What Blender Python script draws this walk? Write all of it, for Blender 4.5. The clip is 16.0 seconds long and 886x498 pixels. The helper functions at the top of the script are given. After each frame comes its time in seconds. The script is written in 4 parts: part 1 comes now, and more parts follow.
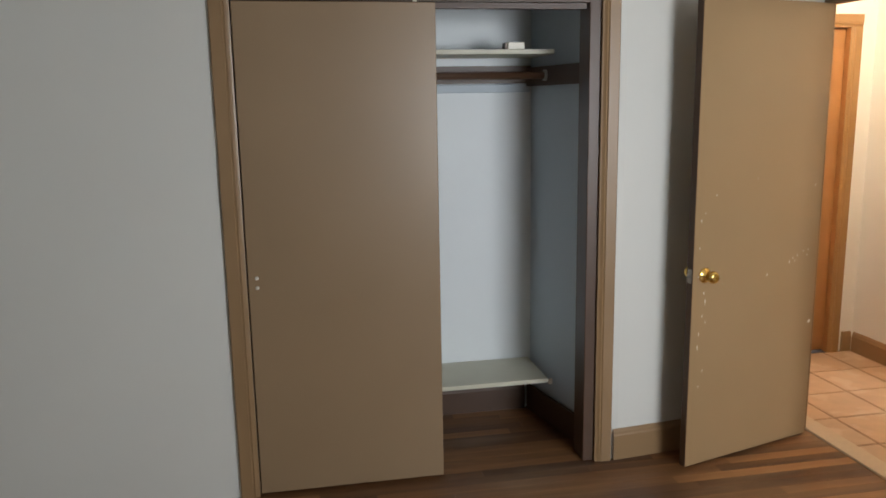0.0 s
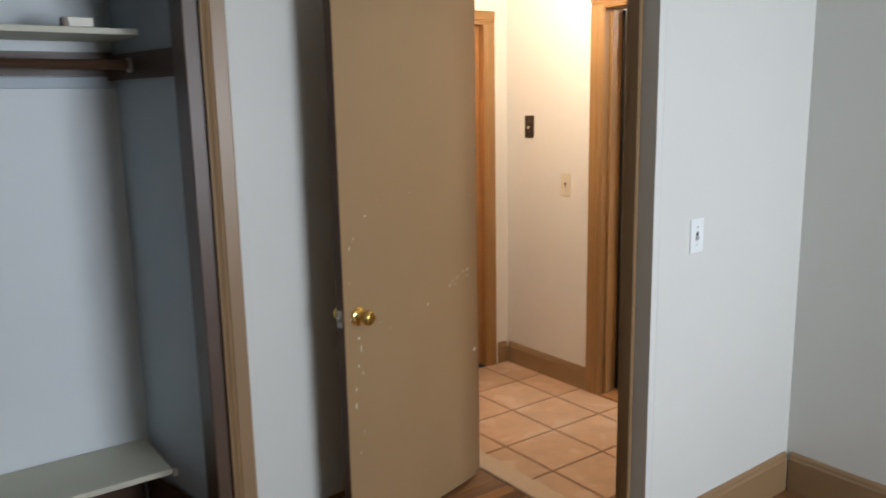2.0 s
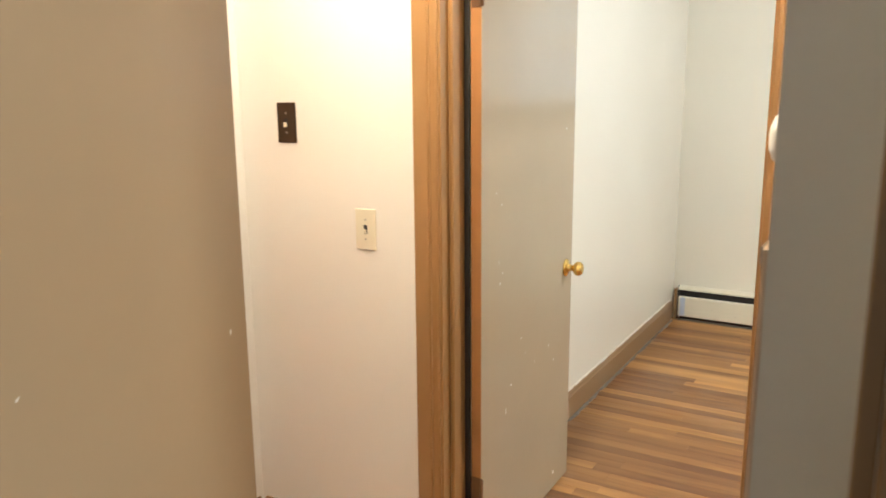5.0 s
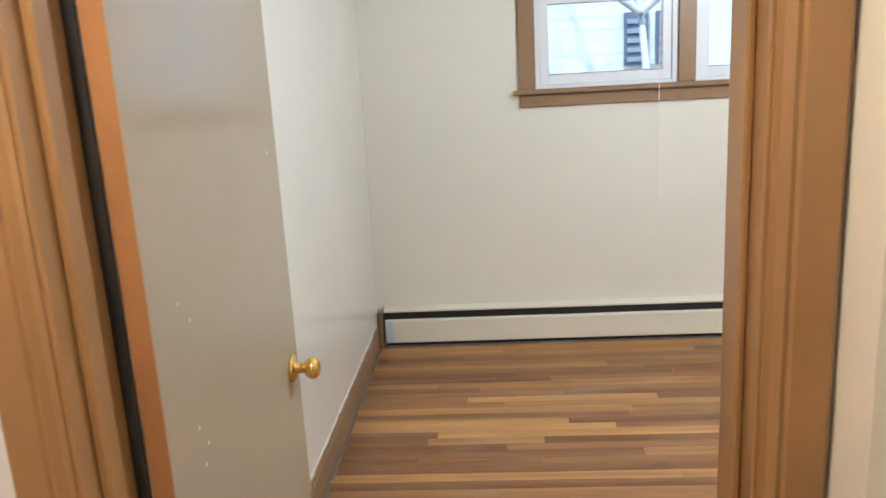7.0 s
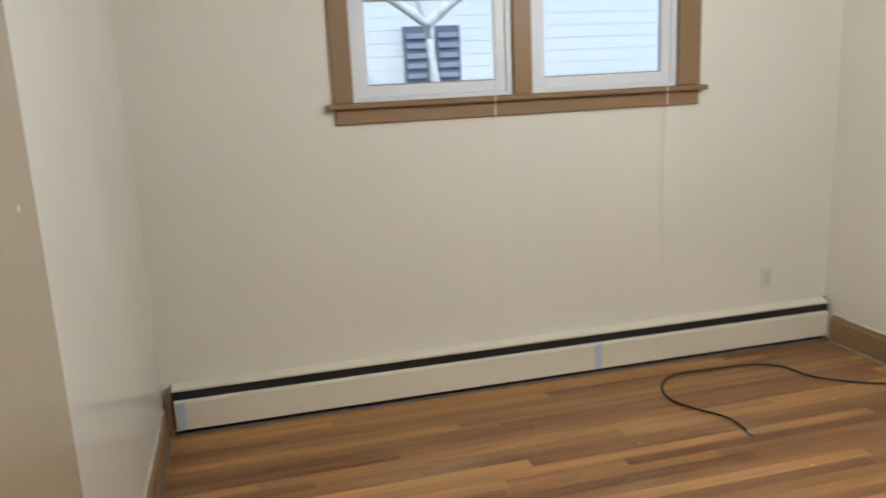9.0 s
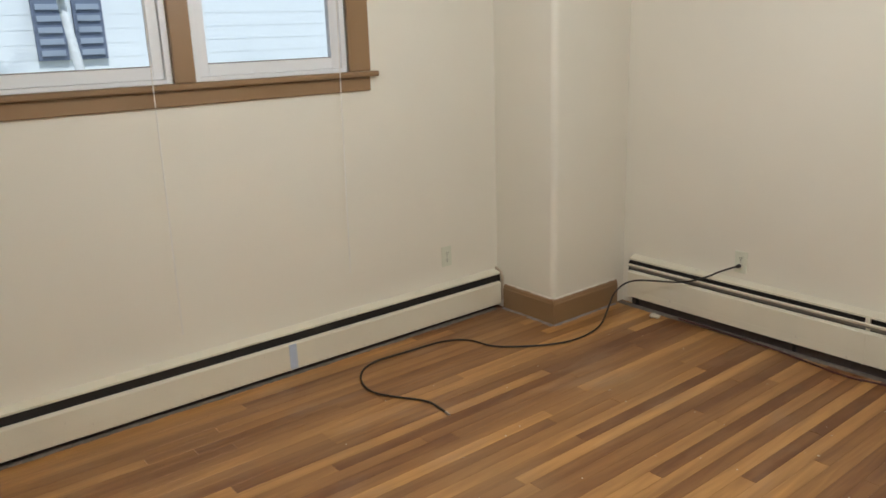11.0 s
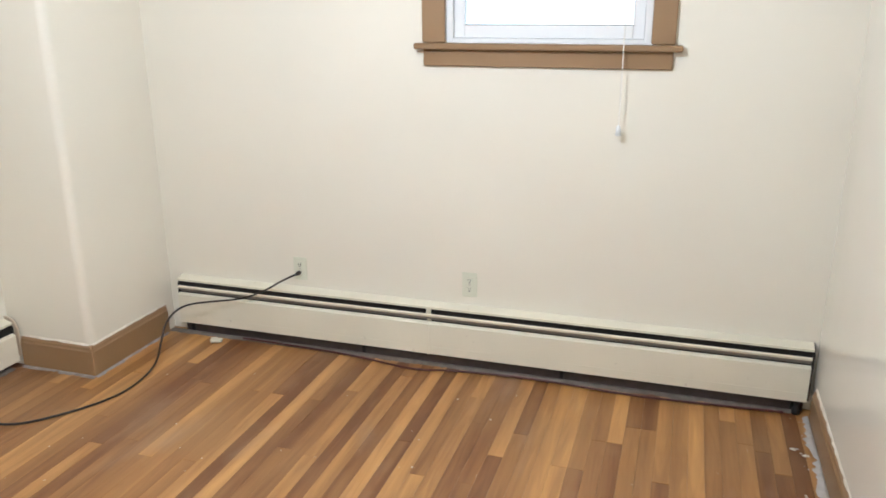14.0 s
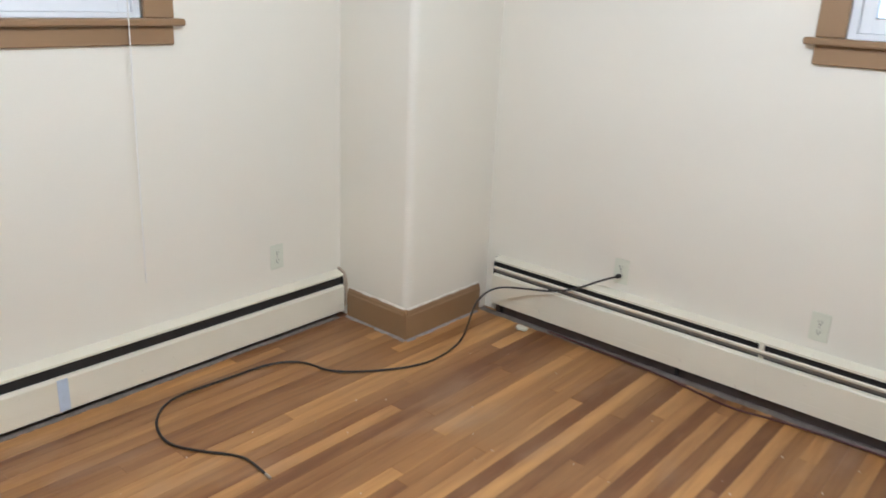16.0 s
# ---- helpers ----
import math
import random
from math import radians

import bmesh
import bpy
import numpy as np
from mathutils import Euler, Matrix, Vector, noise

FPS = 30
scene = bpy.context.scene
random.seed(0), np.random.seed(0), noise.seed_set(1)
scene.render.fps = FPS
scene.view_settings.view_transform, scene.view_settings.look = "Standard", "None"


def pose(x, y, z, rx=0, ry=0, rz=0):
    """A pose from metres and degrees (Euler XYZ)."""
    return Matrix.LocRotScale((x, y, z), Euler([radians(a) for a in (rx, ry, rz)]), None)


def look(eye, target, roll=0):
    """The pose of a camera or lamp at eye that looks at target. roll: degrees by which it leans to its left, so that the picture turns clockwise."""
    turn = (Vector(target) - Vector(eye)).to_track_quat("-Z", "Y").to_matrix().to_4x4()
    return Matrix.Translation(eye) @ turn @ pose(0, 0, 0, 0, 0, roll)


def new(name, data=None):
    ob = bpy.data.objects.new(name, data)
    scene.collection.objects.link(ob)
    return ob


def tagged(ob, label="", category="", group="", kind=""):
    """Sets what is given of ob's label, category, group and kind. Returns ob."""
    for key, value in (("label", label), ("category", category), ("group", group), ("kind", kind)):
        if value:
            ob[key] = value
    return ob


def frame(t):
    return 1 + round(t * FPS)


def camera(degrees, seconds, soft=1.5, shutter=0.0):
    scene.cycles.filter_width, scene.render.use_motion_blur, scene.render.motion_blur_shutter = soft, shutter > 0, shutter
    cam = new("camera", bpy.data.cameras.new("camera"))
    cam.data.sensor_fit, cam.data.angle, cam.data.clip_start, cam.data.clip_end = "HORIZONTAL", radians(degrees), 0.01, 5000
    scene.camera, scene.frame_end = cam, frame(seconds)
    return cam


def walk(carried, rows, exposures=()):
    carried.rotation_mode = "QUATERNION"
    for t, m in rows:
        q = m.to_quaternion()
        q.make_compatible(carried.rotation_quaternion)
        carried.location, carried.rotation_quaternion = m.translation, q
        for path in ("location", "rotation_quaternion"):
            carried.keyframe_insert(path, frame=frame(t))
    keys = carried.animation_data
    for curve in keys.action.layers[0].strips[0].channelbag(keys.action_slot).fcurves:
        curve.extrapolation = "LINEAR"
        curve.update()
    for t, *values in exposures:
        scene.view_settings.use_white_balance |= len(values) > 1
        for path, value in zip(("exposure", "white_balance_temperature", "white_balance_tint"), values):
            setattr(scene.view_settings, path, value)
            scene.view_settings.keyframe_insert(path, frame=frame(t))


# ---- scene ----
cam = camera(59.3, 16.0, 1.6, 0.35)
PATH = [
    (0, (-0.492, 0.419, 1.624), (-0.129, 2.351, 1.256), -1.0),
    (0.5, (-0.498, 0.597, 1.611), (-0.068, 2.527, 1.307), -0.1),
    (1, (-0.471, 0.733, 1.607), (0.102, 2.63, 1.343), -0.6),
    (1.5, (-0.298, 0.935, 1.585), (0.678, 2.64, 1.21), -0.9),
    (2, (-0.074, 1.138, 1.593), (1.081, 2.729, 1.226), -1.1),
    (2.5, (0.081, 1.416, 1.576), (1.434, 2.856, 1.267), 1.5),
    (3, (0.235, 1.666, 1.577), (1.73, 2.962, 1.284), 1.7),
    (3.2, (0.321, 1.776, 1.558), (1.824, 3.056, 1.237), 1.8),
    (5.5, (1.347, 3.094, 1.549), (3.153, 3.837, 1.118), -0.7),
    (6, (1.599, 3.307, 1.571), (3.526, 3.649, 1.159), 0.7),
    (6.5, (1.879, 3.366, 1.556), (3.827, 3.536, 1.135), 0.1),
    (7, (2.111, 3.387, 1.576), (4.052, 3.527, 1.117), -3.2),
    (7.5, (2.365, 3.485, 1.607), (4.3, 3.418, 1.103), -2.1),
    (8, (2.549, 3.574, 1.543), (4.498, 3.361, 1.147), -0.1),
    (8.5, (2.733, 3.574, 1.512), (4.667, 3.249, 1.118), -1.3),
    (9, (2.912, 3.658, 1.528), (4.803, 3.178, 1.091), -2.7),
    (9.5, (2.978, 3.738, 1.585), (4.629, 2.744, 1.05), -1.7),
    (9.7, (2.951, 3.739, 1.596), (4.548, 2.661, 1.06), -1.7),
    (11.8, (3.243, 3.35, 1.583), (4.616, 2.006, 1.027), -2.2),
    (12, (3.272, 3.275, 1.547), (4.47, 1.774, 0.988), -2.3),
    (12.5, (3.455, 3.202, 1.569), (4.198, 1.452, 0.946), -2.1),
    (13, (3.48, 3.201, 1.583), (4.033, 1.379, 0.969), -1.2),
    (13.5, (3.486, 3.205, 1.595), (3.988, 1.369, 0.98), -0.3),
    (14, (3.459, 3.207, 1.602), (4.029, 1.384, 1.008), -0.2),
    (14.5, (3.354, 3.225, 1.623), (4.157, 1.483, 1.056), -0.4),
    (15, (3.241, 3.271, 1.608), (4.36, 1.713, 1.044), 0.5),
    (15.5, (3.425, 3.191, 1.573), (4.592, 1.703, 0.923), 1.3),
    (16, (3.664, 3.041, 1.568), (4.891, 1.595, 0.934), 2.5),
]
EXPOSURES = [(0, -0.15, 6500, 10), (0.5, -0.25, 6400, 10), (1.5, -0.41, 5850, 10), (2.5, -0.2, 6400, 10), (3.2, -0.05, 6500, 10), (5.3, 0.2, 5600, 4), (6, -0.58, 5250, 4),
             (6.5, -0.55, 5450, 6), (7, -0.2, 5350, 8), (7.5, 0.2, 5680, 8), (8, -0.02, 5480, 8), (8.5, -0.45, 5680, 8), (9, -0.65, 5730, 8), (9.5, -0.55, 5980, 8),
             (12, -0.8, 5880, 8), (12.5, -0.33, 5580, 8), (13, -0.05, 5480, 8), (14, 0.08, 5430, 8), (14.5, -0.1, 5380, 8), (15, -0.32, 5220, 9), (15.5, -0.36, 5420, 9), (16, -0.18, 5220, 9)]
walk(cam, [(t, look(eye, target, roll)) for t, eye, target, roll in PATH], EXPOSURES)

# ---- world and light ----
world = bpy.data.worlds.new("sky")
scene.world = world
world.use_nodes = True
wn = world.node_tree.nodes
sky = wn.new("ShaderNodeTexSky")
sky.sky_type = 'NISHITA'
sky.sun_disc = False
sky.sun_elevation, sky.sun_rotation = radians(58), radians(-80)
world.node_tree.links.new(sky.outputs[0], wn["Background"].inputs[0])
wn["Background"].inputs[1].default_value = 0.15


def lamp(name, kind, energy, colour, m, size=0.1, size_y=0.1):
    data = bpy.data.lights.new(name, kind)
    data.energy, data.color = energy, colour
    if kind == 'AREA':
        data.shape, data.size, data.size_y = 'RECTANGLE', size, size_y
    elif kind == 'SUN':
        data.angle = size
    else:
        data.shadow_soft_size = size
    ob = new(name, data)
    ob.matrix_world = m
    return ob


# sun from the west, on the neighbour's wall
lamp("sun", 'SUN', 5.0, (1.0, 0.97, 0.92), look((0, 0, 10), (5.0, -0.8, 2.0)), radians(1.5))
lamp("hall_bulb", 'POINT', 45, (1.0, 0.785, 0.535), pose(2.42, 3.85, 2.30), 0.07)
lamp("room_bulb", 'POINT', 112, (1.0, 0.95, 0.89), pose(4.45, 2.0, 2.31), 0.06)
lamp("window_daylight", 'AREA', 66, (0.93, 0.96, 1.0), look((1.95, -1.30, 1.52), (1.45, 3.4, 1.15)), 1.25, 1.2).data.spread = radians(125)


# ---- materials ----
def mat(name, colour, rough=0.5, metal=0.0, vary=0.06, scale=2.0, bump=0.0, bump_scale=120.0, spots=None, rand=0.0):
    m = bpy.data.materials.new(name)
    m.use_nodes = True
    nt = m.node_tree
    n, l = nt.nodes, nt.links
    b = n["Principled BSDF"]
    b.inputs["Roughness"].default_value, b.inputs["Metallic"].default_value = rough, metal
    geo = n.new("ShaderNodeNewGeometry")
    big = n.new("ShaderNodeTexNoise")
    big.inputs["Scale"].default_value, big.inputs["Detail"].default_value = scale, 6
    l.new(geo.outputs["Position"], big.inputs["Vector"])
    ramp = n.new("ShaderNodeMapRange")
    ramp.inputs[1].default_value, ramp.inputs[2].default_value = 0.15, 0.85
    ramp.inputs[3].default_value, ramp.inputs[4].default_value = 1 - vary, 1 + vary
    l.new(big.outputs[0], ramp.inputs[0])
    hsv = n.new("ShaderNodeHueSaturation")
    hsv.inputs["Color"].default_value = (*colour, 1)
    last = ramp.outputs[0]
    if rand:
        info = n.new("ShaderNodeObjectInfo")
        r2 = n.new("ShaderNodeMapRange")
        r2.inputs[3].default_value, r2.inputs[4].default_value = 1 - rand, 1 + rand
        l.new(info.outputs["Random"], r2.inputs[0])
        mul = n.new("ShaderNodeMath")
        mul.operation = 'MULTIPLY'
        l.new(last, mul.inputs[0])
        l.new(r2.outputs[0], mul.inputs[1])
        last = mul.outputs[0]
    l.new(last, hsv.inputs["Value"])
    out = hsv.outputs[0]
    if spots:
        sp = n.new("ShaderNodeTexNoise")
        sp.inputs["Scale"].default_value, sp.inputs["Detail"].default_value = spots[1], 5
        l.new(geo.outputs["Position"], sp.inputs["Vector"])
        sr = n.new("ShaderNodeMapRange")
        sr.inputs[1].default_value, sr.inputs[2].default_value = spots[2], spots[2] + 0.08
        sr.inputs[4].default_value = spots[3]
        l.new(sp.outputs[0], sr.inputs[0])
        mx = n.new("ShaderNodeMix")
        mx.data_type = 'RGBA'
        l.new(sr.outputs[0], mx.inputs[0])
        l.new(out, mx.inputs[6])
        mx.inputs[7].default_value = (*spots[0], 1)
        out = mx.outputs[2]
    l.new(out, b.inputs["Base Color"])
    rr = n.new("ShaderNodeMapRange")
    rr.inputs[1].default_value, rr.inputs[2].default_value = 0.15, 0.85
    rr.inputs[3].default_value, rr.inputs[4].default_value = max(rough - 0.04, 0.02), rough + 0.04
    l.new(big.outputs[0], rr.inputs[0])
    l.new(rr.outputs[0], b.inputs["Roughness"])
    if bump:
        fine = n.new("ShaderNodeTexNoise")
        fine.inputs["Scale"].default_value, fine.inputs["Detail"].default_value = bump_scale, 4
        l.new(geo.outputs["Position"], fine.inputs["Vector"])
        bp = n.new("ShaderNodeBump")
        bp.inputs["Strength"].default_value, bp.inputs["Distance"].default_value = bump, 0.003
        l.new(fine.outputs[0], bp.inputs["Height"])
        l.new(bp.outputs[0], b.inputs["Normal"])
    return m


def wood_floor(name, dark, light, rough, streak):
    """Strip flooring: every strip has its own tone and its own grain along its length."""
    m = bpy.data.materials.new(name)
    m.use_nodes = True
    n, l = m.node_tree.nodes, m.node_tree.links
    b = n["Principled BSDF"]
    info, tex, geo = n.new("ShaderNodeObjectInfo"), n.new("ShaderNodeTexCoord"), n.new("ShaderNodeNewGeometry")
    shift = n.new("ShaderNodeVectorMath")
    shift.operation = 'MULTIPLY_ADD'
    l.new(info.outputs["Random"], shift.inputs[0])
    shift.inputs[1].default_value = (31, 57, 13)
    l.new(tex.outputs["Object"], shift.inputs[2])
    stretch = n.new("ShaderNodeVectorMath")
    stretch.operation = 'MULTIPLY'
    stretch.inputs[1].default_value = (60, 3.0, 20)
    l.new(shift.outputs[0], stretch.inputs[0])
    grain = n.new("ShaderNodeTexNoise")
    grain.inputs["Scale"].default_value, grain.inputs["Detail"].default_value, grain.inputs["Distortion"].default_value = 1.0, 6, 1.2
    l.new(stretch.outputs[0], grain.inputs["Vector"])
    s2 = n.new("ShaderNodeVectorMath")
    s2.operation = 'MULTIPLY'
    s2.inputs[1].default_value = (14, 1.3, 5)
    l.new(shift.outputs[0], s2.inputs[0])
    figure = n.new("ShaderNodeTexNoise")
    figure.inputs["Scale"].default_value, figure.inputs["Detail"].default_value, figure.inputs["Distortion"].default_value = 1.0, 3, 2.0
    l.new(s2.outputs[0], figure.inputs["Vector"])
    a = n.new("ShaderNodeMath")
    a.operation = 'MULTIPLY_ADD'
    l.new(grain.outputs[0], a.inputs[0])
    a.inputs[1].default_value = 0.30
    tone = n.new("ShaderNodeMath")
    tone.operation = 'MULTIPLY'
    tone.inputs[1].default_value = 1.0
    l.new(info.outputs["Random"], tone.inputs[0])
    l.new(tone.outputs[0], a.inputs[2])
    a2 = n.new("ShaderNodeMath")
    a2.operation = 'MULTIPLY_ADD'
    l.new(figure.outputs[0], a2.inputs[0])
    a2.inputs[1].default_value = 0.70
    l.new(a.outputs[0], a2.inputs[2])
    # arched growth rings of flat-sawn oak
    s4 = n.new("ShaderNodeVectorMath")
    s4.operation = 'MULTIPLY'
    s4.inputs[1].default_value = (26, 2.2, 8)
    l.new(shift.outputs[0], s4.inputs[0])
    rings = n.new("ShaderNodeTexWave")
    rings.inputs["Scale"].default_value, rings.inputs["Distortion"].default_value = 0.10, 11.0
    rings.inputs["Detail"].default_value, rings.inputs["Detail Scale"].default_value = 3.0, 0.8
    l.new(s4.outputs[0], rings.inputs["Vector"])
    a3 = n.new("ShaderNodeMath")
    a3.operation = 'MULTIPLY_ADD'
    l.new(rings.outputs["Fac"], a3.inputs[0])
    a3.inputs[1].default_value = 0.20
    l.new(a2.outputs[0], a3.inputs[2])
    a2 = a3
    rm = n.new("ShaderNodeMapRange")
    rm.inputs[1].default_value, rm.inputs[2].default_value = 0.43, 1.86
    l.new(a2.outputs[0], rm.inputs[0])
    ramp = n.new("ShaderNodeValToRGB")
    e = ramp.color_ramp.elements
    e[0].position, e[0].color = 0.12, (*dark, 1)
    e[1].position, e[1].color = 0.92, (*light, 1)
    mid = ramp.color_ramp.elements.new(0.55)
    mid.color = (*[(p * 0.6 + q * 0.4) for p, q in zip(dark, light)], 1)
    l.new(rm.outputs[0], ramp.inputs[0])
    # dull, dusty worn patches where the finish is gone
    worn = n.new("ShaderNodeTexNoise")
    worn.inputs["Scale"].default_value, worn.inputs["Detail"].default_value = 1.7, 8
    l.new(geo.outputs["Position"], worn.inputs["Vector"])
    wr = n.new("ShaderNodeMapRange")
    wr.inputs[1].default_value, wr.inputs[2].default_value, wr.inputs[4].default_value = 0.50, 0.72, 0.32
    l.new(worn.outputs[0], wr.inputs[0])
    mx = n.new("ShaderNodeMix")
    mx.data_type = 'RGBA'
    l.new(wr.outputs[0], mx.inputs[0])
    l.new(ramp.outputs[0], mx.inputs[6])
    mx.inputs[7].default_value = (0.35, 0.225, 0.115, 1)
    # pale sanded and dusty streaks that run with the boards
    s3 = n.new("ShaderNodeVectorMath")
    s3.operation = 'MULTIPLY'
    s3.inputs[1].default_value = streak
    l.new(geo.outputs["Position"], s3.inputs[0])
    dust = n.new("ShaderNodeTexNoise")
    dust.inputs["Scale"].default_value, dust.inputs["Detail"].default_value = 1.0, 7
    l.new(s3.outputs[0], dust.inputs["Vector"])
    dr = n.new("ShaderNodeMapRange")
    dr.inputs[1].default_value, dr.inputs[2].default_value, dr.inputs[4].default_value = 0.56, 0.76, 0.34
    l.new(dust.outputs[0], dr.inputs[0])
    mx2 = n.new("ShaderNodeMix")
    mx2.data_type = 'RGBA'
    l.new(dr.outputs[0], mx2.inputs[0])
    l.new(mx.outputs[2], mx2.inputs[6])
    mx2.inputs[7].default_value = (0.44, 0.33, 0.235, 1)
    l.new(mx2.outputs[2], b.inputs["Base Color"])
    rg = n.new("ShaderNodeMapRange")
    rg.inputs[1].default_value, rg.inputs[2].default_value = 0.35, 0.7
    rg.inputs[3].default_value, rg.inputs[4].default_value = rough, rough + 0.25
    l.new(worn.outputs[0], rg.inputs[0])
    l.new(rg.outputs[0], b.inputs["Roughness"])
    bp = n.new("ShaderNodeBump")
    bp.inputs["Strength"].default_value, bp.inputs["Distance"].default_value = 0.25, 0.001
    l.new(grain.outputs[0], bp.inputs["Height"])
    l.new(bp.outputs[0], b.inputs["Normal"])
    return m


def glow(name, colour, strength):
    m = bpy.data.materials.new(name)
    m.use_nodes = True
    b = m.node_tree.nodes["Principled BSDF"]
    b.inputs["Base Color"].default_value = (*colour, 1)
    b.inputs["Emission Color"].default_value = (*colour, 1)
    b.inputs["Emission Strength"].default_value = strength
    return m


def clear(name):
    m = bpy.data.materials.new(name)
    m.use_nodes = True
    b = m.node_tree.nodes["Principled BSDF"]
    b.inputs["Base Color"].default_value = (0.95, 0.98, 1, 1)
    b.inputs["Roughness"].default_value, b.inputs["Transmission Weight"].default_value, b.inputs["IOR"].default_value = 0.0, 1.0, 1.05
    return m


M_WALL_A = mat("grey_white_wall_paint", (0.66, 0.66, 0.62), 0.55, vary=0.04, scale=1.3, bump=0.10, bump_scale=160)
M_WALL_B = mat("cream_wall_paint", (0.80, 0.77, 0.672), 0.40, vary=0.03, scale=1.5, bump=0.10, bump_scale=150)
M_WALL_G = mat("glossy_cream_wall_paint", (0.80, 0.775, 0.69), 0.20, vary=0.03, scale=1.5, bump=0.12, bump_scale=90)
M_WALL_H = mat("white_hall_paint", (0.78, 0.765, 0.75), 0.5, vary=0.03, scale=1.5, bump=0.10, bump_scale=150)
M_CEIL = mat("white_ceiling_paint", (0.80, 0.79, 0.76), 0.7, vary=0.02, bump=0.1)
M_TAN = mat("tan_semi_gloss_paint", (0.268, 0.182, 0.104), 0.33, vary=0.05, scale=3, bump=0.06, bump_scale=60)
# Lit copy of the tan paint: brightness on the first door put into colour.
M_TAN_LIT = mat("tan_paint_lit_tone", (0.322, 0.213, 0.110), 0.33, vary=0.05, scale=3, bump=0.06, bump_scale=60)
M_TRIM = mat("tan_trim_paint", (0.275, 0.172, 0.086), 0.36, vary=0.07, scale=4, bump=0.08, bump_scale=50)
# Warm-lit copy of the trim paint: the hall's orange light put into colour.
M_TRIM_LIT = mat("trim_paint_warm_lit", (0.30, 0.165, 0.062), 0.34, vary=0.08, scale=4, bump=0.08, bump_scale=50)
M_BROWN = mat("dark_brown_stain", (0.075, 0.038, 0.02), 0.4, vary=0.15, scale=8, bump=0.1)
M_EDGE = mat("bare_orange_wood_edge", (0.36, 0.17, 0.06), 0.45, vary=0.12, scale=9, bump=0.1, bump_scale=80)
M_DOOR_B = mat("beige_door_paint", (0.42, 0.35, 0.25), 0.17, vary=0.04, scale=3, bump=0.05, bump_scale=70)
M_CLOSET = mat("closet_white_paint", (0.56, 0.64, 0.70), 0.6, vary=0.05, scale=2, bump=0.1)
# Lit copy of the closet paint; light on the back wall put into colour.
M_CLOSET_LIT = mat("closet_paint_lit_tone", (0.80, 0.85, 0.87), 0.5, vary=0.04, scale=2, bump=0.1)
M_SHELF = mat("shelf_cream_paint", (0.62, 0.60, 0.48), 0.45, vary=0.07, scale=5, bump=0.06)
M_WHITE = mat("white_vinyl", (0.80, 0.82, 0.84), 0.35, vary=0.02, bump=0.02)
M_HEAT = mat("cream_heater_enamel", (0.77, 0.735, 0.605), 0.38, vary=0.05, scale=4, bump=0.03, spots=((0.35, 0.30, 0.25), 35, 0.70, 0.6))
M_PUTTY = mat("beige_end_plate_enamel", (0.56, 0.47, 0.36), 0.5, vary=0.1, scale=25, bump=0.05)
M_HEATGREY = mat("grey_heater_louver", (0.24, 0.22, 0.20), 0.45, vary=0.1, scale=6)
M_BLACK = mat("near_black", (0.018, 0.016, 0.015), 0.7, vary=0.2)
# Dark base colour that carries the shade under the heater panels.
M_GAP_SHADE = mat("under_panel_shade_tone", (0.085, 0.068, 0.062), 0.9, vary=0.3, scale=20, bump=0.3)
M_LINT = mat("grey_lint", (0.30, 0.275, 0.26), 0.95, vary=0.35, scale=22, bump=0.6, bump_scale=200)
M_DUST = mat("grey_floor_dust", (0.20, 0.175, 0.15), 0.95, vary=0.35, scale=25, bump=0.4)
M_PLASTER = mat("grey_plaster_dust", (0.46, 0.44, 0.42), 0.95, vary=0.2, scale=25, bump=0.4)
M_BRASS = mat("polished_brass", (0.82, 0.58, 0.18), 0.14, 1.0, vary=0.06, scale=20)
M_STEEL = mat("worn_steel", (0.45, 0.43, 0.40), 0.35, 1.0, vary=0.1, scale=30)
M_HINGE = mat("painted_over_hinge", (0.16, 0.085, 0.04), 0.4, 0.3, vary=0.15, scale=30)
M_PLATE = mat("ivory_plastic", (0.72, 0.68, 0.56), 0.3, vary=0.03)
M_PLATEW = mat("white_plastic", (0.80, 0.82, 0.82), 0.3, vary=0.02)
M_OUTLET = mat("pale_green_ivory_plastic", (0.70, 0.72, 0.60), 0.35, vary=0.03)
M_SLOT = mat("dark_slot", (0.02, 0.02, 0.02), 0.7)
M_DARKPLATE = mat("dark_bronze_plate", (0.05, 0.032, 0.022), 0.35, 0.4, vary=0.1, scale=30)
M_CORD = mat("black_rubber", (0.016, 0.014, 0.014), 0.5, vary=0.15, scale=30)
M_REDCORD = mat("dark_red_wire_sheath", (0.07, 0.018, 0.018), 0.5)
M_STRING = mat("white_cotton_string", (0.78, 0.77, 0.73), 0.8)
M_CHIP = mat("white_primer_chip", (0.70, 0.66, 0.58), 0.7, vary=0.15, scale=60)
M_TAPE = mat("pale_blue_masking_tape", (0.52, 0.60, 0.72), 0.6, vary=0.08, scale=40)
M_TILE = mat("terracotta_beige_floor_tile", (0.56, 0.37, 0.24), 0.32, vary=0.16, scale=9, bump=0.12, bump_scale=40, rand=0.08, spots=((0.66, 0.50, 0.38), 6, 0.55, 0.7))
M_GROUT = mat("brown_grout", (0.20, 0.12, 0.08), 0.9, vary=0.15, scale=30, bump=0.3)
M_PINK = mat("peach_glazed_tile", (0.62, 0.36, 0.23), 0.16, vary=0.04, scale=12, rand=0.05)
M_GREYT = mat("grey_glazed_border_tile", (0.27, 0.235, 0.21), 0.2, vary=0.08, scale=20, rand=0.10)
M_GROUTL = mat("light_grout", (0.62, 0.50, 0.38), 0.85, vary=0.06, scale=40)
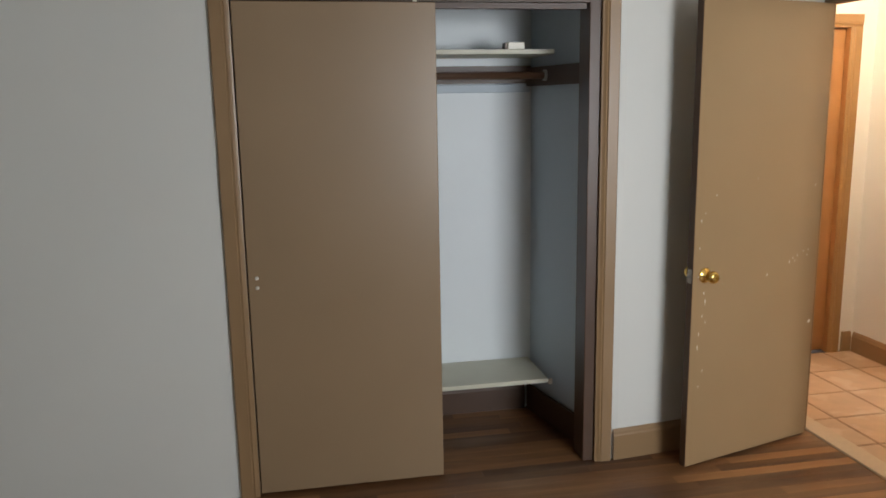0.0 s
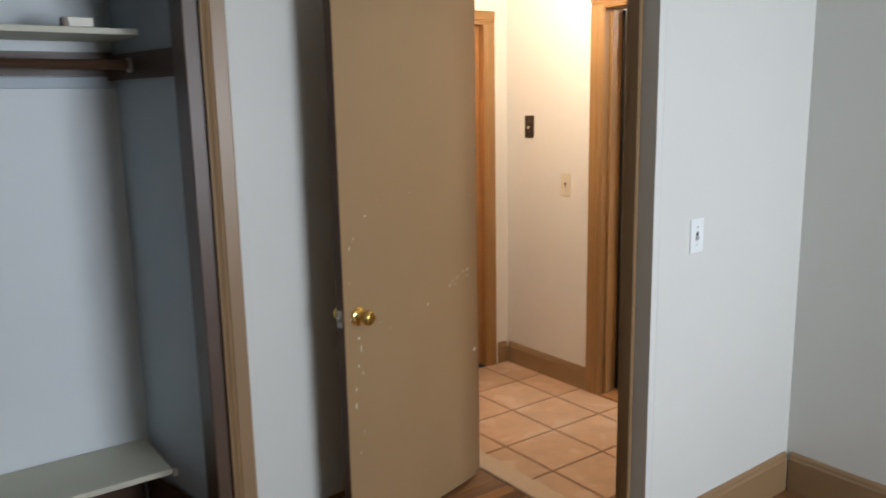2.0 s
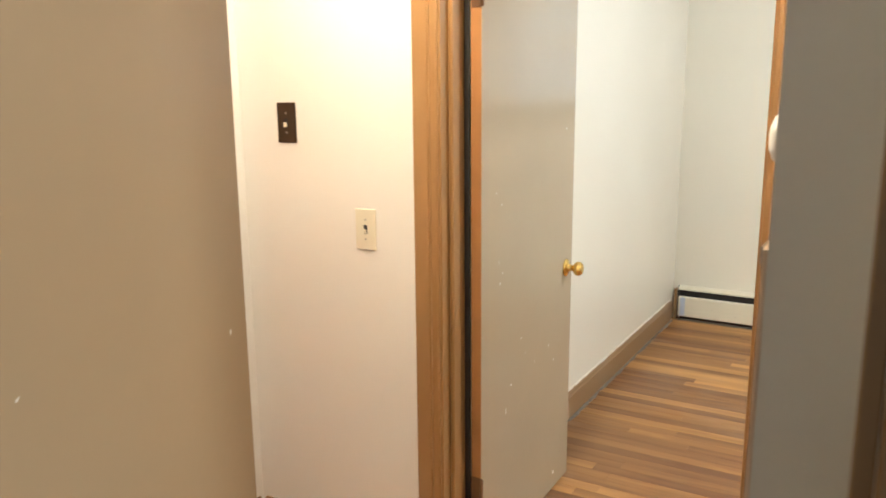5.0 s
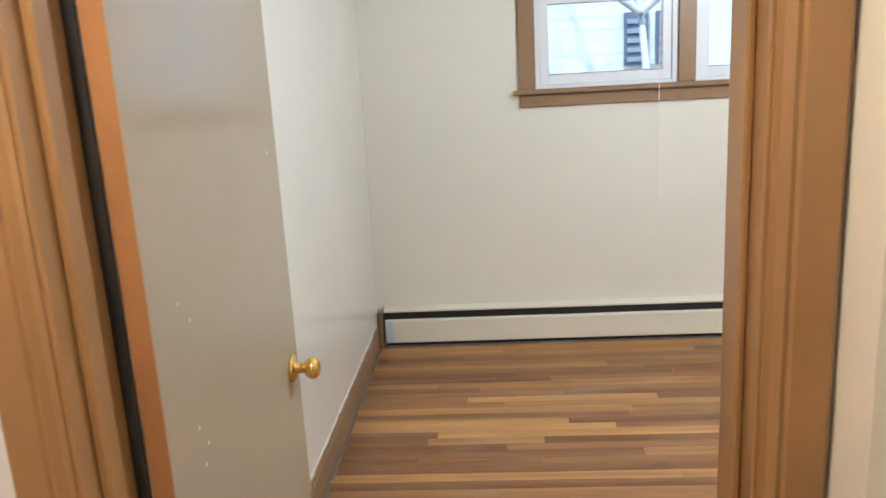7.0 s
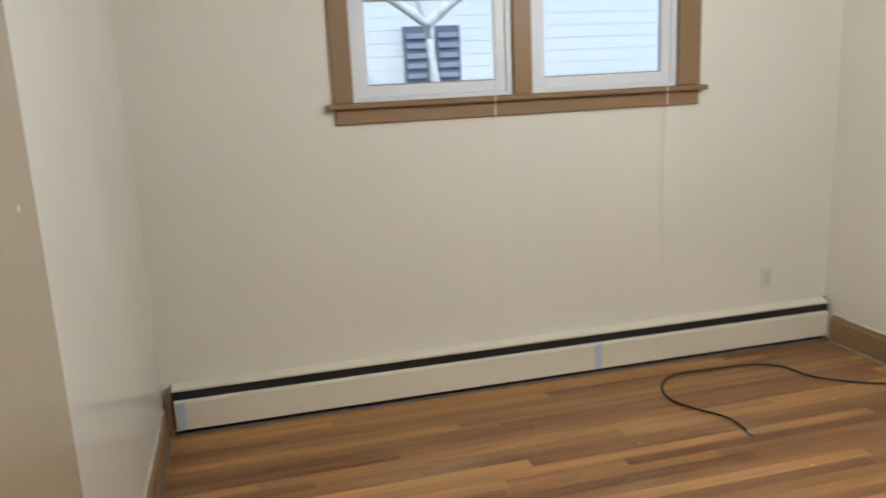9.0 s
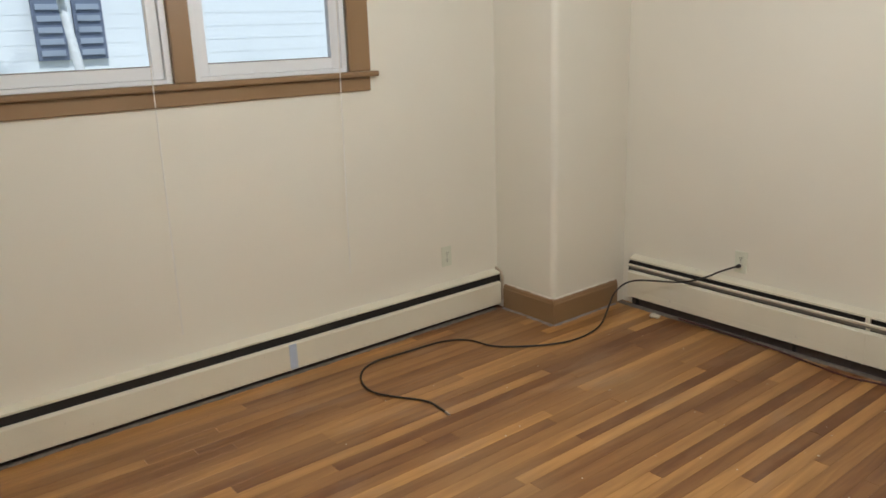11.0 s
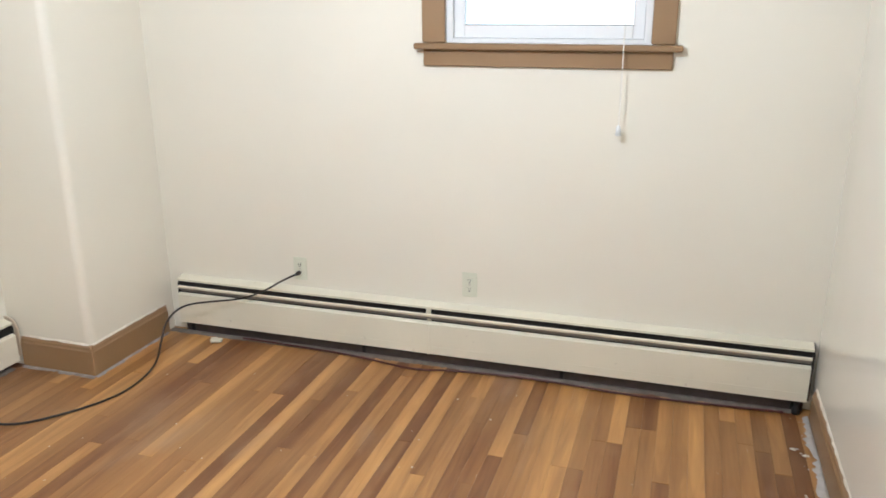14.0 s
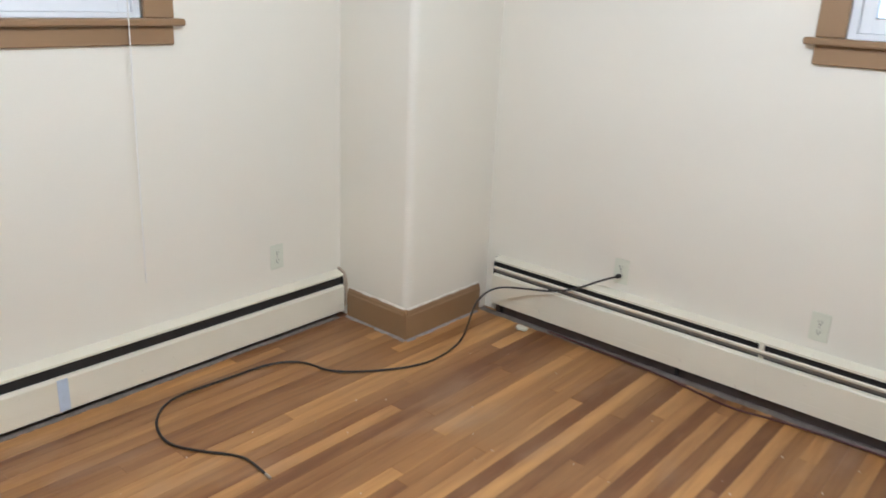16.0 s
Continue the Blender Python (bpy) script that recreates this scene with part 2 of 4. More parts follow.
M_FLOOR_B = wood_floor("worn_oak_strips", (0.150, 0.056, 0.017), (0.58, 0.312, 0.100), 0.30, (4.5, 1.6, 1))
M_FLOOR_A = wood_floor("dark_oak_strips", (0.075, 0.030, 0.012), (0.36, 0.17, 0.062), 0.33, (1.2, 4.0, 1))
M_SUB = mat("dark_subfloor", (0.03, 0.018, 0.01), 0.9, vary=0.2)
M_GLASS = clear("window_glass")
M_BULB = glow("lit_glass_dome", (1.0, 0.86, 0.68), 6.0)
M_BULBW = glow("warm_lit_glass_dome", (1.0, 0.70, 0.40), 6.0)
M_SIDING = mat("pale_blue_siding", (0.86, 0.90, 0.91), 0.6, vary=0.04, scale=1)
M_SHUTTER = mat("slate_blue_shutter", (0.16, 0.19, 0.26), 0.5, vary=0.08)
M_SLAT = mat("light_slate_slats", (0.34, 0.39, 0.47), 0.5, vary=0.08)
M_ROOF = mat("grey_shingles", (0.14, 0.14, 0.15), 0.9, vary=0.2, scale=6, bump=0.4)
# Overexposed look of the tree put into the bark's base colour.
M_BARK = mat("bark_overexposed_tone", (0.72, 0.74, 0.73), 0.9, vary=0.25, scale=14, bump=0.6, bump_scale=30)
M_GROUND = mat("winter_grass_ground", (0.20, 0.20, 0.13), 1.0, vary=0.3, scale=0.8, bump=0.5, bump_scale=12)
M_BRICK = mat("outer_wall_stucco", (0.5, 0.48, 0.44), 0.9, vary=0.1, bump=0.3)

# ---- building helpers ----
BASE = {}


def thing(name, at, label="", category="", group="", kind=""):
    ob = tagged(new(name), label, category, group, kind)
    ob.location = at
    ob.empty_display_size = 0.05
    BASE[ob.name] = Vector(at)
    return ob


def part(name, bm, material, parent=None, label="", smooth=False, kind=""):
    """One mesh object out of a bmesh in world metres, under its thing where one is given."""
    base = BASE[parent.name] if parent else Vector((0, 0, 0))
    if parent:
        bmesh.ops.translate(bm, vec=-base, verts=bm.verts)
    bmesh.ops.recalc_face_normals(bm, faces=bm.faces)
    me = bpy.data.meshes.new(name)
    bm.to_mesh(me)
    bm.free()
    me.materials.append(material)
    for p in me.polygons:
        p.use_smooth = smooth
    ob = tagged(new(name, me), label, kind=kind)
    if parent:
        ob.parent = parent
    BASE[ob.name] = base
    return ob


def structure(name, bm, material, label, category):
    return tagged(part(name, bm, material), label, category, kind="structure")


def box(bm, x0, x1, y0, y1, z0, z1, bevel=0.0, seg=1):
    r = bmesh.ops.create_cube(bm, size=1.0)
    vs = r["verts"]
    for v in vs:
        v.co = Vector((x0 + (v.co.x + 0.5) * (x1 - x0), y0 + (v.co.y + 0.5) * (y1 - y0), z0 + (v.co.z + 0.5) * (z1 - z0)))
    if bevel:
        es = list({e for v in vs for e in v.link_edges})
        bmesh.ops.bevel(bm, geom=es, offset=bevel, segments=seg, affect='EDGES', profile=0.5)
    return bm


def B(*a, **k):
    return box(bmesh.new(), *a, **k)


def lathe(bm, profile, origin, axis, n=20):
    """Turn (distance along, radius) pairs round an axis."""
    q = Vector((0, 0, 1)).rotation_difference(Vector(axis))
    rings = []
    for h, r in profile:
        rings.append([bm.verts.new(Vector(origin) + q @ Vector((r * math.cos(2 * math.pi * i / n), r * math.sin(2 * math.pi * i / n), h))) for i in range(n)])
    for p, r in zip(rings, rings[1:]):
        for i in range(n):
            bm.faces.new((p[i], p[(i + 1) % n], r[(i + 1) % n], r[i]))
    bm.faces.new(rings[0][::-1])
    bm.faces.new(rings[-1])
    return bm


def extrude_profile(bm, prof, axis, a0, a1):
    """A moulding: a closed profile of (across, up) pairs run along x or y."""
    ends = []
    for a in (a0, a1):
        ends.append([bm.verts.new((a, p, q) if axis == 'x' else (p, a, q)) for p, q in prof])
    k = len(prof)
    for i in range(k):
        bm.faces.new((ends[0][i], ends[0][(i + 1) % k], ends[1][(i + 1) % k], ends[1][i]))
    bm.faces.new(ends[0][::-1])
    bm.faces.new(ends[1])
    return bm


def tube(name, pts, r, material, parent=None, label="", category="", kind="", group=""):
    cu = bpy.data.curves.new(name, 'CURVE')
    cu.dimensions, cu.bevel_depth, cu.bevel_resolution, cu.resolution_u = '3D', r, 3, 8
    sp = cu.splines.new('NURBS')
    sp.points.add(len(pts) - 1)
    base = BASE[parent.name] if parent else Vector((0, 0, 0))
    for p, c in zip(sp.points, pts):
        p.co = (*(Vector(c) - base), 1)
    sp.use_endpoint_u, sp.order_u = True, 3
    cu.materials.append(material)
    ob = tagged(new(name, cu), label, category, group, kind)
    if parent:
        ob.parent = parent
    return ob


def wall(name, axis, f0, f1, a0, a1, z0, z1, material, label, holes=()):
    """A wall between the faces f0 and f1, running from a0 to a1 along x or y, with real openings (a0, a1, z0, z1)."""
    bm = bmesh.new()
    cuts = sorted({a0, a1, *[h[0] for h in holes], *[h[1] for h in holes]})
    for p, q in zip(cuts, cuts[1:]):
        levels, mid = [z0], (p + q) / 2
        spans = sorted((h[2], h[3]) for h in holes if h[0] < mid < h[1])
        low = z0
        for s0, s1 in spans + [(z1, z1)]:
            if s0 > low + 1e-4:
                if axis == 'x':
                    box(bm, p, q, f0, f1, low, s0)
                else:
                    box(bm, f0, f1, p, q, low, s0)
            low = s1
    bmesh.ops.remove_doubles(bm, verts=bm.verts, dist=1e-5)
    return structure(name, bm, material, label, "wall")


CEIL = 2.44
# ---- large structure: first room with closet ----
YC = 3.57
wall("wall_north_of_first_room", 'x', YC, YC + 0.12, -2.3, 0.90, 0, CEIL, M_WALL_A, "grey-white painted wall with a wide closet opening",
     [(-0.72, 0.80, 0, 2.05)])
wall("wall_west_of_first_room", 'y', -2.42, -2.3, -1.35, YC + 0.12, 0, CEIL, M_WALL_A, "plain grey-white painted wall")
wall("wall_south_of_first_room", 'x', -1.47, -1.35, -2.42, 2.875, 0, CEIL, M_WALL_A, "plain grey-white painted wall with a window opening", [(1.3, 2.6, 0.9, 2.15)])
wall("wall_east_of_first_room", 'y', 2.82, 2.845, -1.35, 2.74, 0, CEIL, M_WALL_A, "grey-white painted wall closing the first room")
def lean(ob):
    """Leans the switch wall nearer at the doorway to fit the camera's view."""
    for v in ob.data.vertices:
        if v.co.y < 2.745:
            v.co.y -= 0.022 * (2.82 - v.co.x) / 0.92
    return ob


lean(wall("wall_end_by_first_door", 'x', 2.74, 2.815, 1.9325, 2.06, 0, CEIL, M_WALL_A, "grey-white wall end beside the doorway"))
lean(wall("wall_with_light_switch", 'x', 2.74, 2.948, 2.06, 3.0, 0, CEIL, M_WALL_A, "grey-white painted wall with a light switch"))
lean(wall("wall_around_first_door", 'y', 1.90, 1.932, 2.74, 3.80, 0, CEIL, M_WALL_A, "grey-white wall end round the open doorway", [(2.818, 3.685, 0, 2.05)]))
structure("ceiling", B(-2.42, 6.55, -1.47, 4.95, CEIL, CEIL + 0.1), M_CEIL, "plain white painted ceiling", "ceiling")
def skew(bm):
    """Shears the stretch beside the closet to fit the camera's view."""
    for v in bm.verts:
        v.co.y += 0.11 * (v.co.x - 0.90) / 1.0
    return bm


structure("wall_behind_first_door", skew(B(0.90, 1.90, YC, YC + 0.12, 0, CEIL)), M_WALL_A, "grey-white painted wall behind the open door", "wall")
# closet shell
wall("closet_wall_back", 'x', 4.26, 4.34, -0.95, 0.85, 0, CEIL, M_CLOSET_LIT, "bluish white closet back wall")
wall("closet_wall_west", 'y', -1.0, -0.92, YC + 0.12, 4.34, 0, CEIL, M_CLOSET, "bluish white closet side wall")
bm = B(0.80, 0.90, YC + 0.12, 4.34, 0, CEIL)
for v in bm.verts:
    if v.co.y > 4:
        v.co.x -= 0.12 * (v.co.x < 0.85)
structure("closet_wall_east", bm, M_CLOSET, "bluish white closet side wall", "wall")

# ---- hall ----
YH = 4.70
wall("wall_north_of_hall", 'x', YH, YH + 0.12, 1.7, 3.12, 0, CEIL, M_WALL_H, "white hall wall with a wooden door", [(2.08, 2.84, 0, 2.05)])
wall("wall_west_of_hall", 'y', 1.88, 1.932, 3.80, YH, 0, CEIL, M_WALL_H, "white painted hall wall")
wall("wall_between_hall_and_second_room", 'y', 3.0, 3.12, 2.95, YH, 0, CEIL, M_WALL_H, "white hall wall with switches and a doorway", [(3.07, 3.955, 0, 2.07)])

# ---- second room ----
WE = 6.40
EW = [(1.55, 2.31), (2.40, 3.15)]
wall("wall_east_of_second_room", 'y', WE, WE + 0.16, -0.15, 4.25, 0, CEIL, M_WALL_B, "cream painted wall with a double window",
     [(1.53, 3.17, 1.42, 2.20)])
wall("wall_south_of_second_room", 'x', -0.15, 0, 2.8, WE, 0, CEIL, M_WALL_B, "cream painted wall with a small window",
     [(3.60, 4.46, 1.45, 2.20)])
wall("wall_west_of_second_room", 'y', 2.847, 2.87, 0, 2.95, 0, CEIL, M_WALL_G, "glossy cream painted partition wall")
wall("wall_step_of_second_room", 'x', 2.951, 2.997, 2.90, 2.999, 0, CEIL, M_WALL_B, "short cream wall return")
wall("wall_return_beside_doorway", 'x', 2.935, 2.9495, 2.872, 3.134, 0, CEIL, M_WALL_B, "short cream wall return beside the doorway")
wall("wall_doorway_side", 'y', 3.122, 3.134, 2.95, 4.10, 0, CEIL, M_WALL_B, "cream painted wall round the doorway", [(3.07, 3.955, 0, 2.07)])
wall("wall_north_of_second_room", 'x', 4.10, 4.22, 3.12, WE, 0, CEIL, M_WALL_G, "glossy cream painted wall behind the open door")
bm = bmesh.new()
box(bm, 5.94, WE, 0.0, 0.60, 0, CEIL)
es = [e for e in bm.edges if all(abs(v.co.x - 5.94) < 1e-4 and abs(v.co.y - 0.6) < 1e-4 for v in e.verts)]
bmesh.ops.bevel(bm, geom=es, offset=0.035, segments=6, affect='EDGES', profile=0.5)
structure("boxed_column", bm, M_WALL_B, "cream painted boxed chase in the room corner", "column")

structure("subfloor", B(-2.42, 6.55, -1.47, 4.95, -0.15, -0.022), M_SUB, "dark boards under the floor", "floor")

# ---- baseboards ----
def base_profile(h, t):
    return [(0, 0.0), (t, 0.0), (t, h - 0.03), (t * 0.75, h - 0.022), (t * 0.65, h - 0.012), (t * 0.3, h - 0.002), (0, h)]


def baseboard(axis, face, side, a0, a1, h=0.145, t=0.016, material=M_TRIM, label="tan painted wooden baseboard"):
    prof = [(face + side * p, q) for p, q in base_profile(h, t)]
    return structure("baseboard", extrude_profile(bmesh.new(), prof, axis, a0, a1), material, label, "baseboard")


structure("baseboard", skew(extrude_profile(bmesh.new(), [(YC - p, q) for p, q in base_profile(0.145, 0.016)], 'x', 0.875, 1.87)), M_TRIM, "tan painted wooden baseboard", "baseboard")
lean(baseboard('x', 2.74, -1, 1.90, 2.80, h=0.165))
baseboard('y', 2.82, -1, -1.3, 2.72, h=0.165)
baseboard('x', 4.26, -1, -0.9, 0.66, label="dark brown closet baseboard", material=M_BROWN)
prof = [(0, 0), (-0.014, 0), (-0.014, 0.135), (0, 0.14)]
bm = extrude_profile(bmesh.new(), [(0.80 + p, q) for p, q in prof], 'y', 3.70, 4.24)
for v in bm.verts:
    if v.co.y > 4:
        v.co.x -= 0.116
structure("baseboard", bm, M_BROWN, "dark brown closet baseboard", "baseboard")
baseboard('y', 3.0, -1, 4.024, 4.68, h=0.13)
baseboard('x', 4.10, -1, 3.14, 6.32, h=0.14)
baseboard('y', 2.87, 1, 0.10, 2.93, h=0.14)
baseboard('y', 5.94, -1, 0.07, 0.618, h=0.148)
baseboard('x', 0.60, 1, 5.925, 6.33, h=0.148)
baseboard('x', YH, -1, 2.92, 2.985, h=0.13)

# ragged bead of old white caulk and paint along the tops of the skirting
def bead(axis, face, side, a0, a1, z, seed):
    rng = random.Random(seed)
    bm = bmesh.new()
    n = int((a1 - a0) / 0.03) + 1
    prev = None
    for i in range(n + 1):
        a = a0 + (a1 - a0) * i / n
        h, d = rng.uniform(0.003, 0.007), rng.uniform(0.004, 0.009)
        prof = [(face + side * 0.0005, z - 0.003), (face + side * d, z - 0.003), (face + side * d * 0.5, z + h * 0.6), (face + side * 0.0005, z + h)]
        ring = [bm.verts.new((a, p, q) if axis == 'x' else (p, a, q)) for p, q in prof]
        if prev:
            for k in range(4):
                bm.faces.new((prev[k], prev[(k + 1) % 4], ring[(k + 1) % 4], ring[k]))
        prev = ring
    return structure("trim_caulk", bm, M_CHIP, "ragged white caulk line along the skirting top", "trim")


bead('y', 5.94, -1, 0.07, 0.60, 0.148, 31)
bead('x', 0.60, 1, 5.945, 6.33, 0.148, 32)
bead('y', 2.87, 1, 0.10, 2.93, 0.140, 33)
bead('x', 4.10, -1, 3.95, 6.32, 0.140, 34)


# ---- door frames ----
def casing(name, axis, face, side, a0, a1, top, w, material, parent, label="", t=0.02, foot=0.0):
    """Three moulded boards round an opening (two legs and a head) on one face of a wall."""
    def prof(lo, hi, rev):
        k = [(0, 0), (0, t * 0.8), (0.06, t), (0.62, t), (0.68, t * 0.80), (0.76, t * 0.92), (0.90, t * 0.6), (1, t * 0.5), (1, 0)]
        if rev:
            k = [(1 - u, v) for u, v in k]
        return [(lo + u * (hi - lo), face + side * v) for u, v in k]
    for lo, hi, rev in ((a0 - w, a0, False), (a1, a1 + w, True)):
        bm = bmesh.new()
        rings = []
        for z in (foot, top):
            rings.append([bm.verts.new((u, v, z) if axis == 'x' else (v, u, z)) for u, v in prof(lo, hi, rev)])
        k = len(rings[0])
        for i in range(k):
            bm.faces.new((rings[0][i], rings[0][(i + 1) % k], rings[1][(i + 1) % k], rings[1][i]))
        bm.faces.new(rings[0][::-1])
        bm.faces.new(rings[1])
        part(name, bm, material, parent, label)
    pr = [(v, z) for z, v in prof(top, top + w, True)]
    part("head_" + name, extrude_profile(bmesh.new(), pr, axis, a0 - w, a1 + w), material, parent, label)


def lining(axis, f0, f1, a0, a1, top, t, material, parent, stop=True):
    """Jamb boards inside an opening; t is their thickness."""
    def bx(u0, u1, v0, v1, z0, z1):
        return B(u0, u1, v0, v1, z0, z1, bevel=0.002) if axis == 'x' else B(v0, v1, u0, u1, z0, z1, bevel=0.002)
    part("jamb", bx(a0, a0 + t, f0, f1, 0, top), material, parent)
    part("jamb", bx(a1 - t, a1, f0, f1, 0, top), material, parent)
    part("head_jamb", bx(a0 + t, a1 - t, f0, f1, top - t, top), material, parent)


# closet frame
fr = thing("trim_closet_frame", (0.04, YC, 0), "tan painted moulded frame round the closet", "door frame", kind="structure")
casing("casing", 'x', YC, -1, -0.705, 0.785, 2.035, 0.078, M_TRIM, fr)
part("jamb", B(0.735, 0.799, YC + 0.005, YC + 0.125, 0, 2.035, bevel=0.003), M_BROWN, fr, "dark brown stained jamb")
part("jamb", B(-0.719, -0.705, YC + 0.002, YC + 0.125, 0, 2.035), M_BROWN, fr)
part("head_jamb", B(-0.704, 0.734, YC + 0.002, YC + 0.125, 2.022, 2.049), M_BROWN, fr)
part("track", B(-0.70, 0.73, YC + 0.03, YC + 0.06, 1.998, 2.021), M_BROWN, fr, "dark sliding door track")

# first doorway frame
fr = thing("door_frame_1", (1.96, 3.2, 0), "tan painted door frame of the first room", "door frame", kind="structure")
lining('y', 1.888, 1.940, 2.819, 3.684, 2.049, 0.020, M_TRIM, fr)
part("head_casing", B(1.878, 1.899, 2.775, 3.67, 2.0505, 2.12, bevel=0.004), M_TRIM, fr)
part("casing", B(1.882, 1.899, 2.778, 2.818, 0, 2.05, bevel=0.004), M_TRIM, fr)
part("threshold", B(1.935, 2.04, 2.949, 3.80, -0.02, 0.008, bevel=0.003), M_GROUTL, fr, "worn beige threshold strip")
part("strike_plate", B(1.895, 1.925, 2.8385, 2.841, 0.84, 0.92), M_STEEL, fr)
# hall north door frame and slab
fr = thing("door_frame_2", (2.46, YH, 0), "orange-brown door frame in the tiled hall, casing tinted as by warm light", "door frame", kind="structure")
lining('x', YH - 0.005, YH + 0.125, 2.081, 2.839, 2.049, 0.02, M_EDGE, fr)
casing("casing", 'x', YH, -1, 2.10, 2.82, 2.03, 0.075, M_TRIM_LIT, fr)
d = thing("door_2", (2.46, YH + 0.05, 0), "closed orange-brown wooden hall door", "door", kind="structure")
part("slab", B(2.103, 2.817, YH + 0.03, YH + 0.066, 0.01, 2.026, bevel=0.003), M_EDGE, d)
# second doorway frame
fr = thing("door_frame_3", (3.06, 3.5, 0), "tan painted door frame with double stop mouldings", "door frame", kind="structure")
lining('y', 2.995, 3.137, 3.071, 3.954, 2.069, 0.016, M_TRIM_LIT, fr)
casing("casing", 'y', 3.0, -1, 3.082, 3.945, 2.065, 0.078, M_TRIM_LIT, fr)
casing("casing", 'y', 3.134, 1, 3.082, 3.945, 2.065, 0.07, M_TRIM, fr)
for y0, y1 in ((3.0875, 3.098), (3.922, 3.9375)):
    part("stop", B(3.035, 3.075, y0, y1, 0, 2.048, bevel=0.003), M_TRIM_LIT, fr)
# Black strip added to paint in the shade between door and jamb.
part("hinge_gap_shade", B(3.1285, 3.1335, 3.9195, 3.9375, 0.008, 2.045), M_BLACK, fr, "black strip painted as the shade in the hinge gap")
part("threshold", B(2.99, 3.15, 3.099, 3.92, -0.02, 0.007, bevel=0.003), M_EDGE, fr, "worn wooden threshold")


# ---- doors ----
def knob(parent, at, axis, name="knob"):
    k = part(name, lathe(bmesh.new(), [(0, 0.033), (0.004, 0.034), (0.009, 0.028), (0.012, 0.014), (0.032, 0.012), (0.036, 0.020), (0.046, 0.027),
                                       (0.058, 0.026), (0.066, 0.019), (0.067, 0.010), (0.065, 0.001)], at, axis, 24), M_BRASS, parent, "polished brass door knob", smooth=True)
    return k


def chips(parent, spots, p0, ux, normal):
    """Flecks of paint knocked off a door: thin ragged flakes (along, up, width, height)."""
    bm = bmesh.new()
    rng = random.Random(4)
    for a, z, w, h in spots:
        c = Vector(p0) + Vector(ux) * a + Vector((0, 0, z)) + Vector(normal) * 0.0012
        ring = []
        for i in range(7):
            f = 2 * math.pi * i / 7
            r = rng.uniform(0.6, 1.1)
            ring.append(bm.verts.new(c + Vector(ux) * math.cos(f) * w / 2 * r + Vector((0, 0, math.sin(f) * h / 2 * r))))
        bm.faces.new(ring)
    return part("paint_chips", bm, M_CHIP, parent, "small white chips in the paint", kind="stuff")


def leaf(name, hinge, angle, width, height, face_mat, label, knob_z, spots, hinges=()):
    """A flush door leaf turned about its hinge; local x runs along the leaf, local -y is the face the walker sees."""
    d = thing(name, (0, 0, 0), label, "door", kind="structure")
    slab = part("slab", B(0.003, width, 0, 0.035, 0.012, height, bevel=0.002), face_mat, d)
    part("edge", B(width + 0.0003, width + 0.002, 0.001, 0.034, 0.014, height - 0.002), M_TRIM, d)
    part("hinge_edge", B(0.0005, 0.0028, 0.001, 0.034, 0.014, height - 0.002), M_EDGE, d, "bare orange wood edge")
    knob(d, (width - 0.065, -0.0005, knob_z), (0, -1, 0))
    knob(d, (width - 0.065, 0.0355, knob_z), (0, 1, 0))
    part("latch", B(width + 0.0021, width + 0.004, 0.006, 0.029, knob_z - 0.03, knob_z + 0.03), M_STEEL, d, "steel latch plate")
    part("latch_bolt", B(width + 0.004, width + 0.013, 0.011, 0.024, knob_z - 0.008, knob_z + 0.008, bevel=0.002), M_STEEL, d)
    for z in hinges:
        h = part("hinge", lathe(bmesh.new(), [(0, 0.001), (0.002, 0.006), (0.088, 0.006), (0.09, 0.001)], (-0.004, -0.004, z), (0, 0, 1), 12), M_HINGE, d, "painted-over butt hinge", smooth=True)
        box_bm = B(-0.004, 0.0004, 0.0, 0.03, z, z + 0.09)
        part("hinge_plate", box_bm, M_HINGE, h)
    chips(d, spots, (0, 0, 0), (1, 0, 0), (0, -1, 0))
    d.matrix_world = Matrix.Translation(hinge) @ Matrix.Rotation(angle, 4, 'Z')
    return d


# the first door stands open towards the closet; its seen face looks south
bm_spots = [(0.14, 0.91, 0.006, 0.012), (0.10, 0.925, 0.008, 0.010), (0.07, 0.93, 0.007, 0.009), (0.075, 0.905, 0.006, 0.008), (0.19, 0.885, 0.006, 0.018),
            (0.70, 0.76, 0.006, 0.030), (0.715, 0.70, 0.006, 0.022), (0.695, 0.67, 0.005, 0.014), (0.73, 0.62, 0.006, 0.02), (0.72, 1.15, 0.005, 0.008),
            (0.05, 1.23, 0.006, 0.011), (0.42, 1.28, 0.004, 0.004), (0.60, 0.83, 0.005, 0.005), (0.50, 0.86, 0.004, 0.004), (0.55, 0.80, 0.004, 0.006),
            (0.17, 0.90, 0.014, 0.005), (0.155, 0.885, 0.005, 0.008), (0.33, 0.84, 0.007, 0.018), (0.66, 1.22, 0.007, 0.012), (0.74, 1.12, 0.004, 0.02), (0.745, 1.00, 0.004, 0.012),
            (0.71, 0.80, 0.008, 0.012), (0.735, 0.56, 0.007, 0.025), (0.70, 0.45, 0.005, 0.014), (0.72, 0.38, 0.006, 0.010), (0.60, 1.27, 0.004, 0.005), (0.03, 0.58, 0.022, 0.02), (0.74, 0.875, 0.02, 0.012)]


